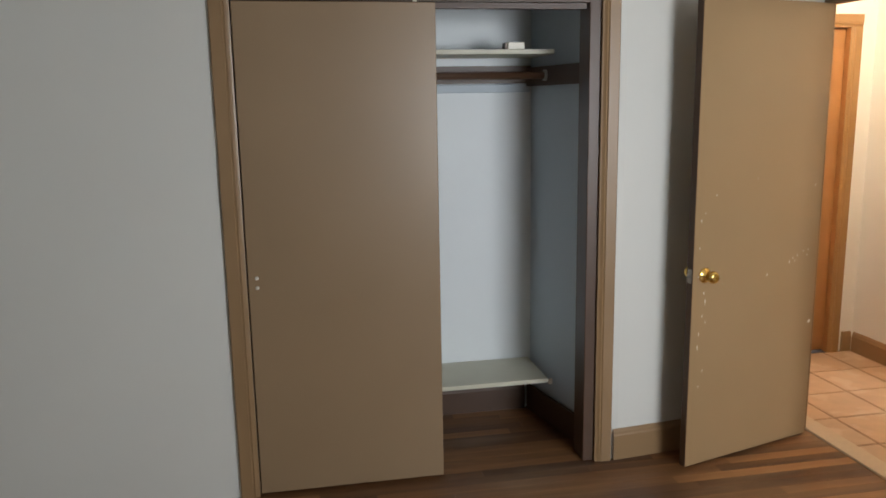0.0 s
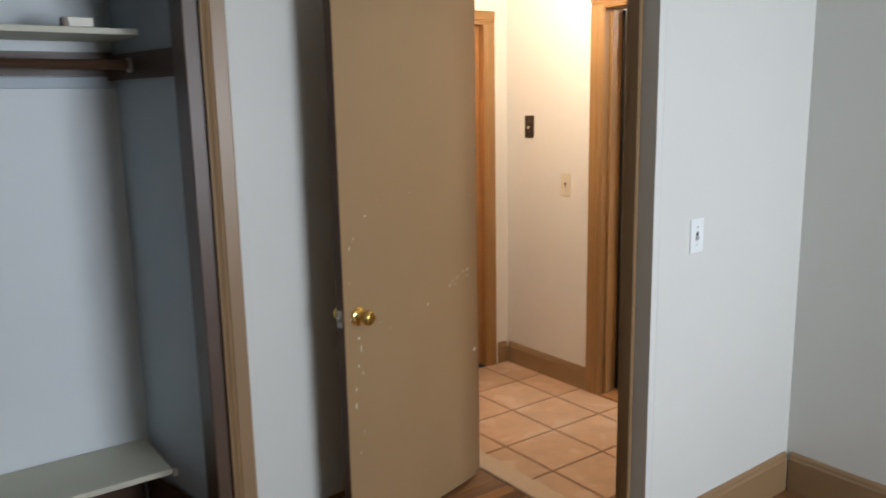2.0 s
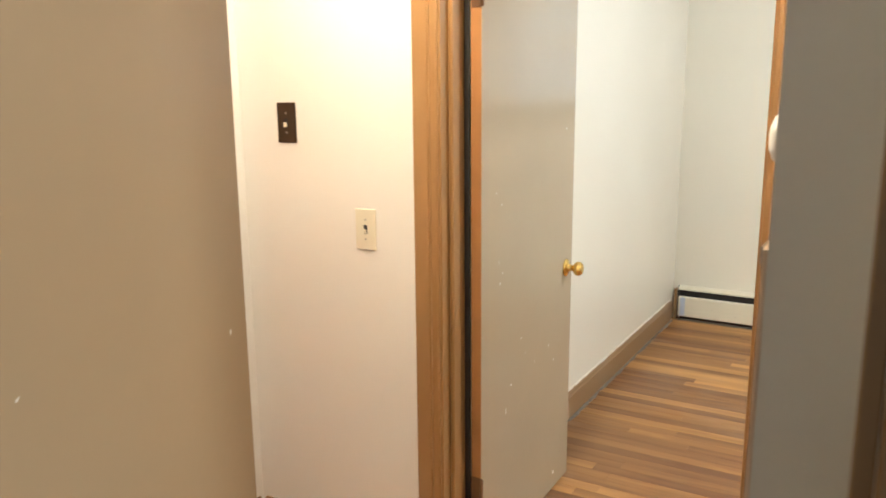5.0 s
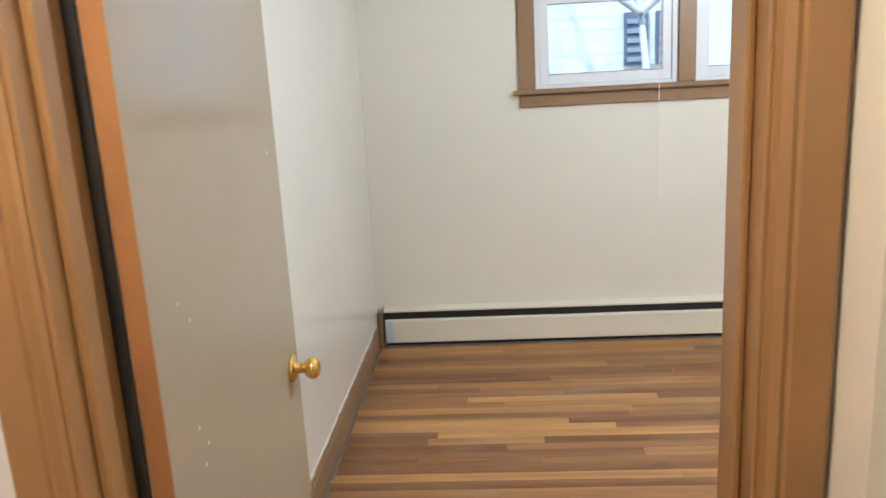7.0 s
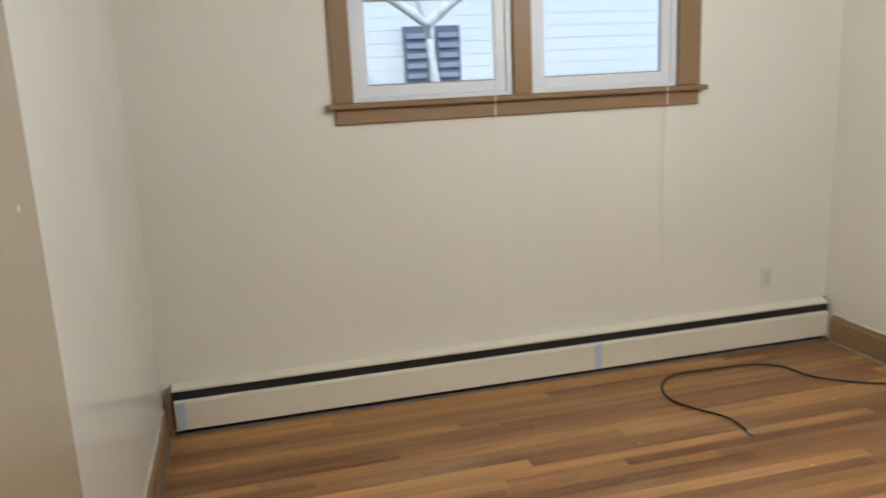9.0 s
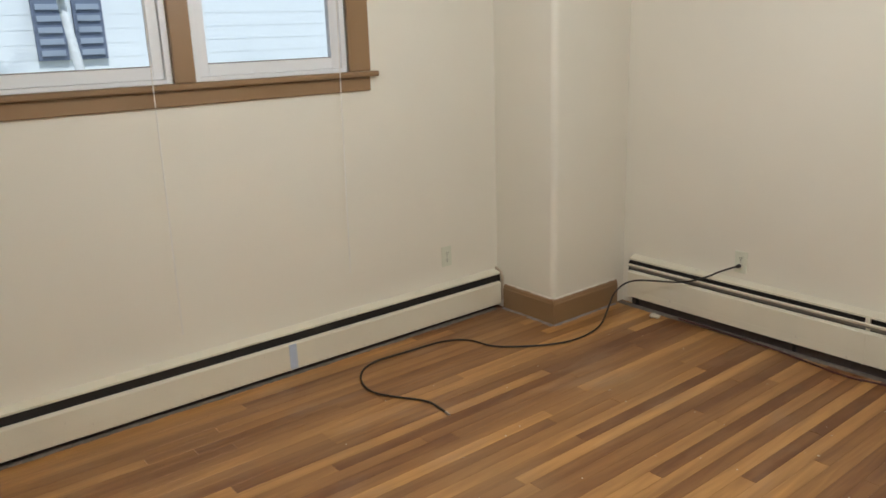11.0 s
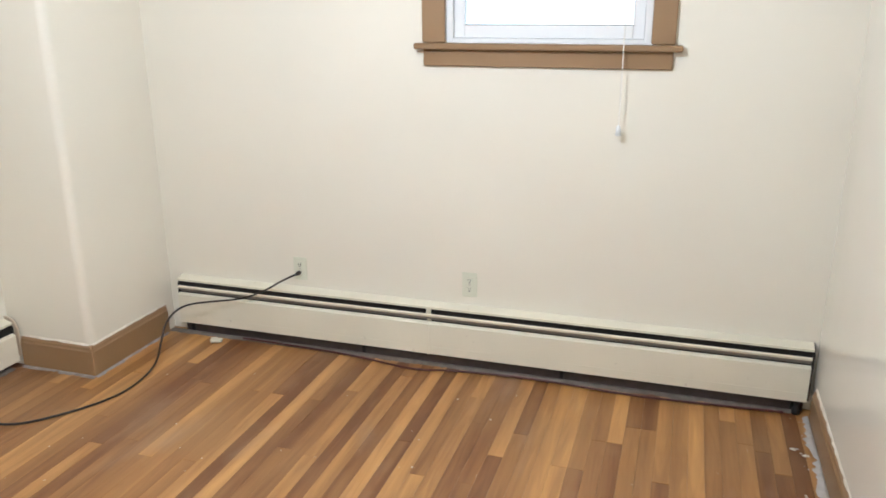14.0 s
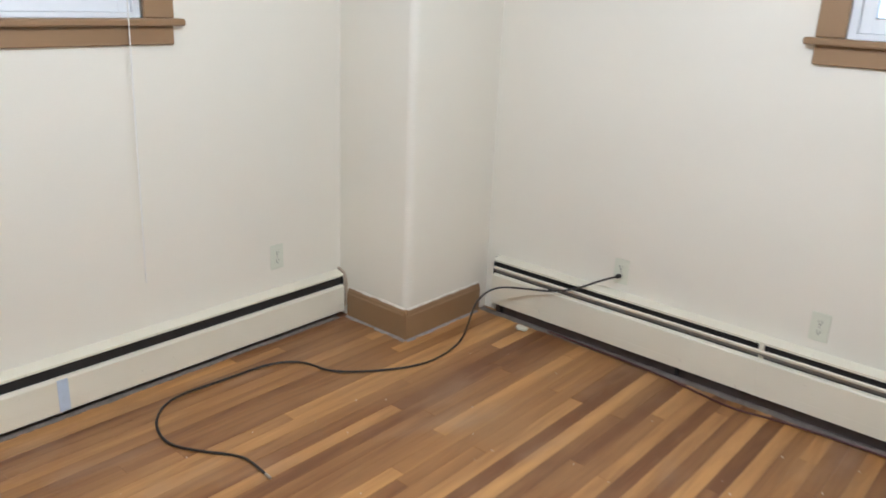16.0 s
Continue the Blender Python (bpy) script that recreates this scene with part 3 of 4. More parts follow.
# local -y has to face the walker: the first leaf runs from its hinge towards -x, so it is built from the far side
d1 = thing("door_1", (0, 0, 0), "open tan painted flush door with chipped paint", "door", kind="structure")
W1 = 0.775
part("slab", B(-W1, -0.003, -0.035, 0, 0.012, 2.03, bevel=0.002), M_TAN_LIT, d1)
part("latch_edge", B(-W1 - 0.002, -W1 - 0.0003, -0.034, -0.001, 0.014, 2.028), M_BROWN, d1, "dark worn latch edge")
knob(d1, (-W1 + 0.065, -0.0355, 0.88), (0, -1, 0))
knob(d1, (-W1 + 0.065, 0.0005, 0.88), (0, 1, 0))
part("latch", B(-W1 - 0.004, -W1 - 0.0021, -0.029, -0.006, 0.85, 0.91), M_STEEL, d1, "steel latch plate")
part("latch_bolt", B(-W1 - 0.014, -W1 - 0.004, -0.024, -0.011, 0.872, 0.888, bevel=0.002), M_STEEL, d1)
chips(d1, [(-a, z, w, h) for a, z, w, h in bm_spots], (0, -0.035, 0), (1, 0, 0), (0, -1, 0))
d1.matrix_world = Matrix.Translation((1.882, 3.640, 0)) @ Matrix.Rotation(math.atan2(0.212, 0.745), 4, 'Z')

# the second door stands open into the second room, nearly square to its wall
spots_b = [(0.69, 1.41, 0.008, 0.012), (0.10, 1.24, 0.006, 0.006), (0.14, 1.20, 0.006, 0.006), (0.12, 1.02, 0.006, 0.008), (0.15, 0.98, 0.008, 0.006), (0.13, 0.95, 0.005, 0.01),
           (0.55, 0.62, 0.006, 0.02), (0.60, 0.55, 0.006, 0.015), (0.30, 0.72, 0.006, 0.012), (0.33, 0.66, 0.005, 0.008), (0.22, 0.58, 0.012, 0.008),
           (0.18, 0.50, 0.006, 0.02), (0.42, 0.60, 0.005, 0.012), (0.62, 0.08, 0.02, 0.02)]
leaf("door_3", (3.135, 3.884, 0), radians(0.8), 0.775, 2.04, M_DOOR_B, "open beige glossy flush door with brass knob", 0.885, spots_b, (0.25, 1.78))

# ---- closet fittings ----
cd = thing("door_4", (-0.32, YC + 0.01, 0), "tan painted flush sliding closet door, half closed", "door", kind="structure")
part("slab", B(-0.700, 0.085, YC - 0.008, YC + 0.025, 0.012, 2.018, bevel=0.003), M_TAN, cd)
for z in (0.905, 0.945):
    part("pull_screw", lathe(bmesh.new(), [(0, 0.007), (0.003, 0.008), (0.006, 0.005), (0.0065, 0.001)], (-0.665, YC - 0.008, z), (0, -1, 0), 12), M_CHIP, cd, "small white screw cap", smooth=True)
part("roller", B(-0.02, 0.03, YC + 0.03, YC + 0.04, 2.004, 2.03), M_STEEL, cd)
part("guide_clip", B(-0.005, 0.012, YC - 0.004, YC + 0.010, 2.0185, 2.032), M_CHIP, cd)
cd2 = thing("door_5", (-0.33, YC + 0.08, 0), "tan sliding closet door pushed behind the other", "door", kind="structure")
part("slab", B(-0.700, 0.075, YC + 0.068, YC + 0.10, 0.012, 1.995, bevel=0.003), M_TAN, cd2)

sh = thing("closet_shelf", (0.0, 4.08, 1.845), "cream painted closet shelf on brown cleats", "shelf")
part("board", B(-0.91, 0.700, 3.92, 4.255, 1.838, 1.859, bevel=0.002), M_SHELF, sh)
bm = B(0.775, 0.797, 3.70, 4.235, 1.70, 1.79)
for v in bm.verts:
    v.co.x -= 0.118 * (v.co.y - 3.69) / 0.57
part("side_cleat", bm, M_BROWN, sh, "dark brown cleat board")
part("back_cleat", B(-0.91, 0.688, 4.236, 4.259, 1.715, 1.80), M_BROWN, sh, "dark brown cleat board")
part("batten", B(-0.91, 0.685, 4.240, 4.259, 1.672, 1.712, bevel=0.003), M_CLOSET, sh, "white batten under the cleat")
rod = thing("closet_rod", (0, 4.0, 1.745), "dark brown wooden clothes rod", "rod")
part("rod", lathe(bmesh.new(), [(0, 0.017), (1.575, 0.017)], (-0.90, 4.0, 1.745), (1, 0, 0), 16), M_BROWN, rod, smooth=True)
part("socket", lathe(bmesh.new(), [(0, 0.026), (0.012, 0.026), (0.014, 0.02)], (0.675, 4.0, 1.745), (1, 0, 0), 16), M_STEEL, rod, "metal rod socket", smooth=True)
lo = thing("low_closet_shelf", (0, 4.07, 0.28), "cream painted low shoe shelf in the closet", "shelf")
part("board", B(-0.91, 0.680, 3.91, 4.255, 0.262, 0.284, bevel=0.002), M_SHELF, lo)
part("corner_bracket", B(0.681, 0.70, 3.905, 3.92, 0.255, 0.28), M_CHIP, lo)
bx = thing("small_box", (0.52, 3.96, 1.859), "small cream carton lying on the closet shelf", "box")
part("carton", B(0.485, 0.565, 3.935, 3.985, 1.859, 1.892, bevel=0.003), M_PLATE, bx)
# Solid piece, dark colour painting in the shade inside the carton.
part("end_flap", B(0.470, 0.4848, 3.937, 3.983, 1.859, 1.890, bevel=0.002), M_DARKPLATE, bx, "solid dark end, painted as the shade of an opening")


# ---- switches and outlets ----
def frame_of(axis, side):
    """Local axes on a wall: across, and out of the wall."""
    return (Vector((0, 1, 0)), Vector((side, 0, 0))) if axis == 'x' else (Vector((1, 0, 0)), Vector((0, side, 0)))


def slab_on(bm, c, across, out, w, h, d0, d1, bevel=0.0):
    p = c - across * w / 2 + out * d0 - Vector((0, 0, h / 2))
    q = c + across * w / 2 + out * d1 + Vector((0, 0, h / 2))
    return box(bm, min(p.x, q.x), max(p.x, q.x), min(p.y, q.y), max(p.y, q.y), p.z, q.z, bevel=bevel)


def screw_on(parent, c, out, material=M_STEEL):
    part("screw", lathe(bmesh.new(), [(0, 0.0035), (0.001, 0.003)], c, out, 8), material, parent)


def switch(at, axis, side, material, label, toggles=1, w=0.07, h=0.115, toggle_mat=None, group=""):
    c = Vector(at)
    ac, out = frame_of(axis, side)
    t = thing("light_switch", at, label, "switch", group)
    part("plate", slab_on(bmesh.new(), c, ac, out, w, h, 0.0005, 0.006, 0.002), material, t)
    part("slot", slab_on(bmesh.new(), c, ac, out, 0.013, 0.028, 0.006, 0.0066), M_SLOT if toggle_mat else material, t)
    part("toggle", slab_on(bmesh.new(), c + Vector((0, 0, -0.006)), ac, out, 0.009, 0.014, 0.0066, 0.017, 0.002), toggle_mat or material, t)
    for dz in (-0.03, 0.03):
        screw_on(t, c + out * 0.006 + Vector((0, 0, dz)), out)
    return t


def outlet(at, axis, side, label="pale ivory duplex outlet on the cream wall"):
    c = Vector(at)
    ac, out = frame_of(axis, side)
    t = thing("wall_outlet", at, label, "outlet", "outlets")
    part("plate", slab_on(bmesh.new(), c, ac, out, 0.07, 0.115, 0.0005, 0.006, 0.002), M_OUTLET, t)
    for dz in (-0.02, 0.02):
        r = part("receptacle", slab_on(bmesh.new(), c + Vector((0, 0, dz)), ac, out, 0.032, 0.028, 0.006, 0.009, 0.002), M_OUTLET, t)
        for da in (-0.006, 0.006):
            part("slot", slab_on(bmesh.new(), c + ac * da + Vector((0, 0, dz + 0.003)), ac, out, 0.0025, 0.010, 0.009, 0.0095), M_SLOT, r)
        part("slot", slab_on(bmesh.new(), c + Vector((0, 0, dz - 0.008)), ac, out, 0.005, 0.005, 0.009, 0.0095), M_SLOT, r)
    screw_on(t, c + out * 0.006, out)
    return t


switch((3.0, 4.50, 1.455), 'x', -1, M_DARKPLATE, "dark bronze switch plate on the white hall wall", toggle_mat=M_PLATE, h=0.125, w=0.075)
switch((3.0, 4.205, 1.14), 'x', -1, M_PLATE, "ivory toggle light switch on the hall wall", h=0.125, w=0.075, toggle_mat=M_PLATE)
switch((2.128, 2.7234, 1.141), 'y', -1, M_PLATEW, "white toggle light switch on the grey wall", toggle_mat=M_PLATEW)
outlet((WE, 0.985, 0.382), 'x', -1)
outlet((5.185, 0, 0.395), 'y', 1, "pale ivory outlet with a black cord plugged in")
outlet((4.335, 0, 0.400), 'y', 1)

# ---- ceiling lights ----
def dome(at, glass, label):
    t = thing("ceiling_light", at, label, "lamp")
    x, y, z = at
    part("canopy", lathe(bmesh.new(), [(0, 0.12), (0.018, 0.125), (0.022, 0.11)], (x, y, z), (0, 0, -1), 24), M_BRASS, t, smooth=True)
    prof = [(0.022 + 0.045 * math.sin(a), max(0.105 * math.cos(a), 0.002)) for a in [i * math.pi / 2 / 7 for i in range(8)]]
    part("glass", lathe(bmesh.new(), prof, (x, y, z), (0, 0, -1), 24), glass, t, "lit frosted glass dome", smooth=True)


dome((2.42, 3.85, CEIL), M_BULBW, "warm glowing flush ceiling light in the hall")
dome((4.45, 2.0, CEIL), M_BULB, "glowing flush ceiling light in the bedroom")


# ---- windows ----
def window(name, axis, face, out, openings, z0, z1, c0, c1, zs, label, mullions=()):
    """Double-hung window units in a wall. out: the sign towards outdoors. c0, c1: outer edges of the casing; zs: the stool's underside."""
    W = thing(name, (face, (c0 + c1) / 2, zs) if axis == 'y' else ((c0 + c1) / 2, face, zs), label, "window", kind="structure")

    def bx(a0, a1, d0, d1, q0, q1, bevel=0.002):
        d0, d1 = sorted((face + out * d0, face + out * d1))
        return B(d0, d1, a0, a1, q0, q1, bevel=bevel) if axis == 'y' else B(a0, a1, d0, d1, q0, q1, bevel=bevel)
    first, last = openings[0][0], openings[-1][1]
    part("casing", bx(c0, first, -0.020, 0.0, zs + 0.026, z1, 0.004), M_TRIM, W)
    part("casing", bx(last, c1, -0.020, 0.0, zs + 0.026, z1, 0.004), M_TRIM, W)
    part("head_casing", bx(c0, c1, -0.022, 0.0, z1, z1 + 0.09, 0.004), M_TRIM, W)
    for a0, a1 in mullions:
        part("mullion", bx(a0, a1, -0.018, 0.03, zs + 0.026, z1, 0.004), M_TRIM, W)
    part("stool", bx(c0 - 0.03, c1 + 0.03, -0.050, 0.02, zs, zs + 0.025, 0.006), M_TRIM, W)
    part("apron", bx(c0 + 0.004, c1 - 0.004, -0.018, 0.0, zs - 0.068, zs - 0.0005, 0.004), M_TRIM, W)
    for a0, a1 in openings:
        f = part("window_frame", bx(a0, a0 + 0.028, 0.005, 0.12, zs + 0.0255, z1), M_WHITE, W, "white vinyl frame")
        part("side", bx(a1 - 0.028, a1, 0.005, 0.12, zs + 0.0255, z1), M_WHITE, f)
        part("sill", bx(a0 + 0.028, a1 - 0.028, 0.005, 0.12, zs + 0.0255, zs + 0.045), M_WHITE, f)
        part("head", bx(a0 + 0.028, a1 - 0.028, 0.005, 0.12, z1 - 0.02, z1), M_WHITE, f)
        mid = zs + 0.50
        for nm, q0, q1, d in (("lower_sash", zs + 0.046, mid, 0.02), ("upper_sash", mid - 0.035, z1 - 0.021, 0.065)):
            s0, s1 = a0 + 0.030, a1 - 0.030
            s = part(nm, bx(s0, s0 + 0.045, d, d + 0.035, q0, q1), M_WHITE, W, "white vinyl sash")
            part("stile", bx(s1 - 0.045, s1, d, d + 0.035, q0, q1), M_WHITE, s)
            part("bottom_rail", bx(s0 + 0.045, s1 - 0.045, d, d + 0.035, q0, q0 + 0.05), M_WHITE, s)
            part("top_rail", bx(s0 + 0.045, s1 - 0.045, d, d + 0.035, q1 - 0.04, q1), M_WHITE, s)
            part("gasket", bx(s0 + 0.045, s1 - 0.045, d + 0.006, d + 0.014, q0 + 0.05, q0 + 0.0545, 0), M_HEATGREY, s)
            part("gasket", bx(s0 + 0.045, s1 - 0.045, d + 0.006, d + 0.014, q1 - 0.0445, q1 - 0.04, 0), M_HEATGREY, s)
            g = part("pane", bx(s0 + 0.045, s1 - 0.045, d + 0.016, d + 0.020, q0 + 0.055, q1 - 0.045, 0), M_GLASS, s, "clear glass pane")
            g.visible_shadow = False
    return W


window("window_1", 'y', WE, 1, EW, 1.42, 2.19, 1.43, 3.24, 1.397, "white double-hung double window in tan trim", [(2.31, 2.40)])
window("window_2", 'x', 0.0, -1, [(3.615, 4.445)], 1.45, 2.19, 3.524, 4.545, 1.434, "white double-hung window in tan trim")

# blind cords
def cord(top, bottom, tassel, label):
    t = thing("blind_cord", bottom, label, "cord", "blind cords")
    tube("string", [top, ((top[0] + bottom[0]) / 2, (top[1] + bottom[1]) / 2, (top[2] + bottom[2]) / 2), bottom], 0.0023, M_STRING, t)
    if tassel:
        part("tassel", lathe(bmesh.new(), [(0, 0.003), (0.005, 0.008), (0.040, 0.012), (0.043, 0.005)], (bottom[0], bottom[1], bottom[2] + 0.002), (0, 0, -1), 12), M_PLATEW, t, "white plastic tassel", smooth=True)
    else:
        part("knot", lathe(bmesh.new(), [(0, 0.001), (0.004, 0.0035), (0.010, 0.003), (0.012, 0.001)], bottom, (0, 0, -1), 8), M_STRING, t, smooth=True)


cord((WE - 0.054, 2.50, 2.17), (WE - 0.045, 2.515, 0.36), False, "thin white blind cord hanging under the window")
cord((WE - 0.054, 1.615, 2.17), (WE - 0.045, 1.64, 0.45), False, "thin white blind cord hanging under the window")
cord((3.713, 0.056, 2.17), (3.715, 0.05, 1.15), True, "short white blind cord with plastic tassel")


# ---- baseboard heaters ----
def heater(name, axis, face, side, a0, a1, top, slot, second, label, joints, z_bottom, cream_end=False):
    """A hydronic baseboard heater: back plate with hood, near-black block in the slot, front panel and end caps."""
    H = thing(name, (face, (a0 + a1) / 2, 0) if axis == 'y' else ((a0 + a1) / 2, face, 0), label, "heater")

    def run(prof, p, q):
        return extrude_profile(bmesh.new(), [(face + side * u, z) for u, z in prof], axis, p, q)
    part("hood", run([(0.001, z_bottom), (0.001, top + 0.012), (0.012, top + 0.012), (0.052, top), (0.052, top - 0.010), (0.049, top - 0.010), (0.049, top - 0.003),
                      (0.010, top + 0.006), (0.006, top + 0.004), (0.006, z_bottom)], a0, a1), M_HEAT, H)
    # Strip added and coloured dark as the shade below the panel.
    part("under_panel_shade", run([(0.0065, 0.0), (0.0065, z_bottom + 0.012), (0.028, z_bottom + 0.012), (0.022, 0.0)], a0 + 0.01, a1 - 0.01), M_GAP_SHADE, H, "dark strip painted as the shade below the panel")
    part("core", run([(0.0065, z_bottom + 0.013), (0.0065, top - 0.012), (0.034, top - 0.016), (0.034, z_bottom + 0.013)], a0 + 0.004, a1 - 0.004), M_BLACK, H, "near-black block standing for the heating element")
    cuts = [a0 + 0.004, *joints, a1 - 0.004]
    for p, q in zip(cuts, cuts[1:]):
        pan = part("front_panel", run([(0.058, z_bottom), (0.064, z_bottom + 0.004), (0.064, slot - 0.006), (0.058, slot), (0.044, slot + 0.003), (0.044, slot - 0.001),
                                 (0.057, slot - 0.005), (0.060, slot - 0.008), (0.060, z_bottom + 0.006), (0.046, z_bottom + 0.004), (0.046, z_bottom)], p + 0.001, q - 0.001), M_HEAT, H)
        part("crease", run([(0.0645, slot * 0.45), (0.0652, slot * 0.45 + 0.002), (0.0645, slot * 0.45 + 0.004)], p + 0.002, q - 0.002), M_HEAT, pan)
    if second:
        part("damper", run([(0.036, slot + 0.004), (0.054, second - 0.012), (0.058, second), (0.054, second + 0.002), (0.034, slot + 0.008)], a0 + 0.005, a1 - 0.005), M_HEATGREY, H, "grey damper blade")
        part("damper_lip", run([(0.0562, second - 0.010), (0.0605, second), (0.0545, second + 0.0055)], a0 + 0.005, a1 - 0.005), M_HEAT, H)
    for j in joints:
        part("joint_strip", run([(0.0648, z_bottom), (0.0665, z_bottom + 0.003), (0.0665, slot - 0.008), (0.0595, slot + 0.002)], j - 0.004, j + 0.004), M_HEAT, H)
        if second:
            part("clip", run([(0.040, top - 0.012), (0.056, top - 0.004), (0.056, top - 0.030), (0.040, slot)], j - 0.008, j + 0.012), M_HEAT, H)
    # Solid caps, black to paint in the shade of open heater ends.
    for p, q in ((a0 - 0.006, a0 + 0.003), (a1 - 0.003, a1 + 0.006)):
        part("end_cap", run([(0.001, z_bottom), (0.001, top + 0.010), (0.030, top + 0.004), (0.045, top - 0.03), (0.040, z_bottom)], p, q), M_BLACK, H, "solid dark end, painted as the shade of an opening")
    if cream_end:
        part("end_plate", run([(0.001, 0.045), (0.001, top + 0.022), (0.020, top + 0.020), (0.050, top + 0.006), (0.066, top - 0.030), (0.069, 0.120), (0.066, 0.060), (0.050, 0.045)], a0 - 0.0145, a0 - 0.0065), M_PUTTY, H, "beige sheet metal end plate")
    n = int((a1 - a0) / 0.75) + 1
    for i in range(n):
        a = a0 + 0.05 + i * (a1 - a0 - 0.1) / (n - 1)
        part("foot", run([(0.001, -0.003), (0.03, -0.003), (0.03, z_bottom + 0.02), (0.001, z_bottom + 0.02)], a - 0.008, a + 0.008), M_BLACK, H)
    return H


heater("baseboard_heater", 'y', WE, -1, 0.625, 4.055, 0.220, 0.164, None, "cream enamelled baseboard heater under the double window", [2.02], 0.028, True)
h2 = heater("baseboard_heater", 'x', 0.0, 1, 2.892, 5.86, 0.290, 0.215, 0.252, "cream enamelled baseboard heater with grey damper", [4.515], 0.058)
for y0, y1, nm in ((1.985, 2.025, "a"), (4.005, 4.038, "b")):
    t = thing("masking_tape", (WE - 0.066, y0, 0.10), "strip of pale blue masking tape on the heater", "tape", "tape strips")
    part("strip", B(WE - 0.0672, WE - 0.0664, y0, y1, 0.035, 0.162), M_TAPE, t)
fp = thing("filler_board", (WE - 0.03, 4.075, 0), "tan board filling the gap beside the heater", "trim", kind="structure")
part("board", B(WE - 0.05, WE - 0.001, 4.063, 4.083, 0, 0.215, bevel=0.002), M_TRIM, fp)

# ---- cords on the floor ----
pc = thing("power_cord", (5.52, 1.71, 0), "black power cord lying across the wooden floor", "cord")
tube("cable", [(5.53, 1.71, 0.006), (5.60, 1.70, 0.006), (5.68, 1.705, 0.006), (5.80, 1.79, 0.006), (5.93, 1.85, 0.006), (6.10, 1.79, 0.006), (6.20, 1.66, 0.006), (6.18, 1.45, 0.006),
               (6.17, 1.20, 0.006), (6.08, 1.09, 0.006), (5.93, 1.08, 0.006), (5.81, 0.95, 0.006), (5.72, 0.80, 0.006), (5.69, 0.66, 0.006), (5.72, 0.46, 0.010), (5.775, 0.34, 0.06),
               (5.79, 0.27, 0.15), (5.74, 0.20, 0.215), (5.62, 0.13, 0.222), (5.47, 0.09, 0.235), (5.34, 0.075, 0.29), (5.25, 0.06, 0.35), (5.19, 0.04, 0.376)], 0.0048, M_CORD, pc)
part("plug", lathe(bmesh.new(), [(0, 0.004), (0.004, 0.011), (0.022, 0.010), (0.030, 0.006)], (5.185, 0.011, 0.377), (0.1, 0.9, 0), 12), M_CORD, pc, smooth=True)
part("bare_end", lathe(bmesh.new(), [(0, 0.003), (0.002, 0.0055), (0.03, 0.006), (0.034, 0.004)], (5.53, 1.71, 0.0065), (-1, 0.1, 0), 10), M_STEEL, pc, "metal connector end", smooth=True)
pr = thing("heater_wire", (4.4, 0.09, 0), "dark red wire lying under the heater", "wire")
tube("wire", [(5.5, 0.06, 0.012), (5.0, 0.07, 0.012), (4.75, 0.10, 0.006), (4.55, 0.135, 0.005), (4.40, 0.09, 0.006), (4.0, 0.07, 0.01), (3.6, 0.10, 0.006), (3.3, 0.085, 0.006), (2.98, 0.075, 0.012)], 0.0045, M_REDCORD, pr)
bmv = lathe(bmesh.new(), [(0, 0.016), (0.02, 0.018), (0.03, 0.012), (0.05, 0.010), (0.055, 0.02), (0.062, 0.02)], (2.93, 0.05, 0.0), (0, 0, 1), 12)
vl = thing("pipe_valve", (2.93, 0.05, 0), "dark heating pipe stub below the heater end", "valve")
part("body", bmv, M_BLACK, vl, smooth=True)
sc = thing("paper_scrap", (5.62, 0.12, 0), "crumpled pale yellow scrap beside the heater", "scrap")
bm = bmesh.new()
bmesh.ops.create_icosphere(bm, subdivisions=2, radius=0.022)
for v in bm.verts:
    v.co = Vector((v.co.x * 1.6, v.co.y, v.co.z * 0.55)) * (1 + 0.45 * noise.noise(v.co * 70)) + Vector((5.62, 0.12, 0.012))
part("crumple", bm, M_SHELF, sc)

# loose dirt along the skirting and over the floor
def flakes(name, area, count, size, material, label, seed):
    rng = random.Random(seed)
    bm = bmesh.new()
    for _ in range(count):
        x, y = rng.uniform(area[0], area[1]), rng.uniform(area[2], area[3])
        s = size * rng.uniform(0.4, 1.6)
        ring, a0 = [], rng.uniform(0, 6)
        for i in range(5):
            f = a0 + 2 * math.pi * i / 5
            ring.append(bm.verts.new((x + s * math.cos(f) * rng.uniform(0.5, 1.2), y + s * math.sin(f) * rng.uniform(0.5, 1.2), 0.0015)))
        tip = bm.verts.new((x, y, 0.002 + s * 0.5))
        for i in range(5):
            bm.faces.new((ring[i], ring[(i + 1) % 5], tip))
    ob = part(name, bm, material)
    return tagged(ob, label, "debris", kind="stuff")


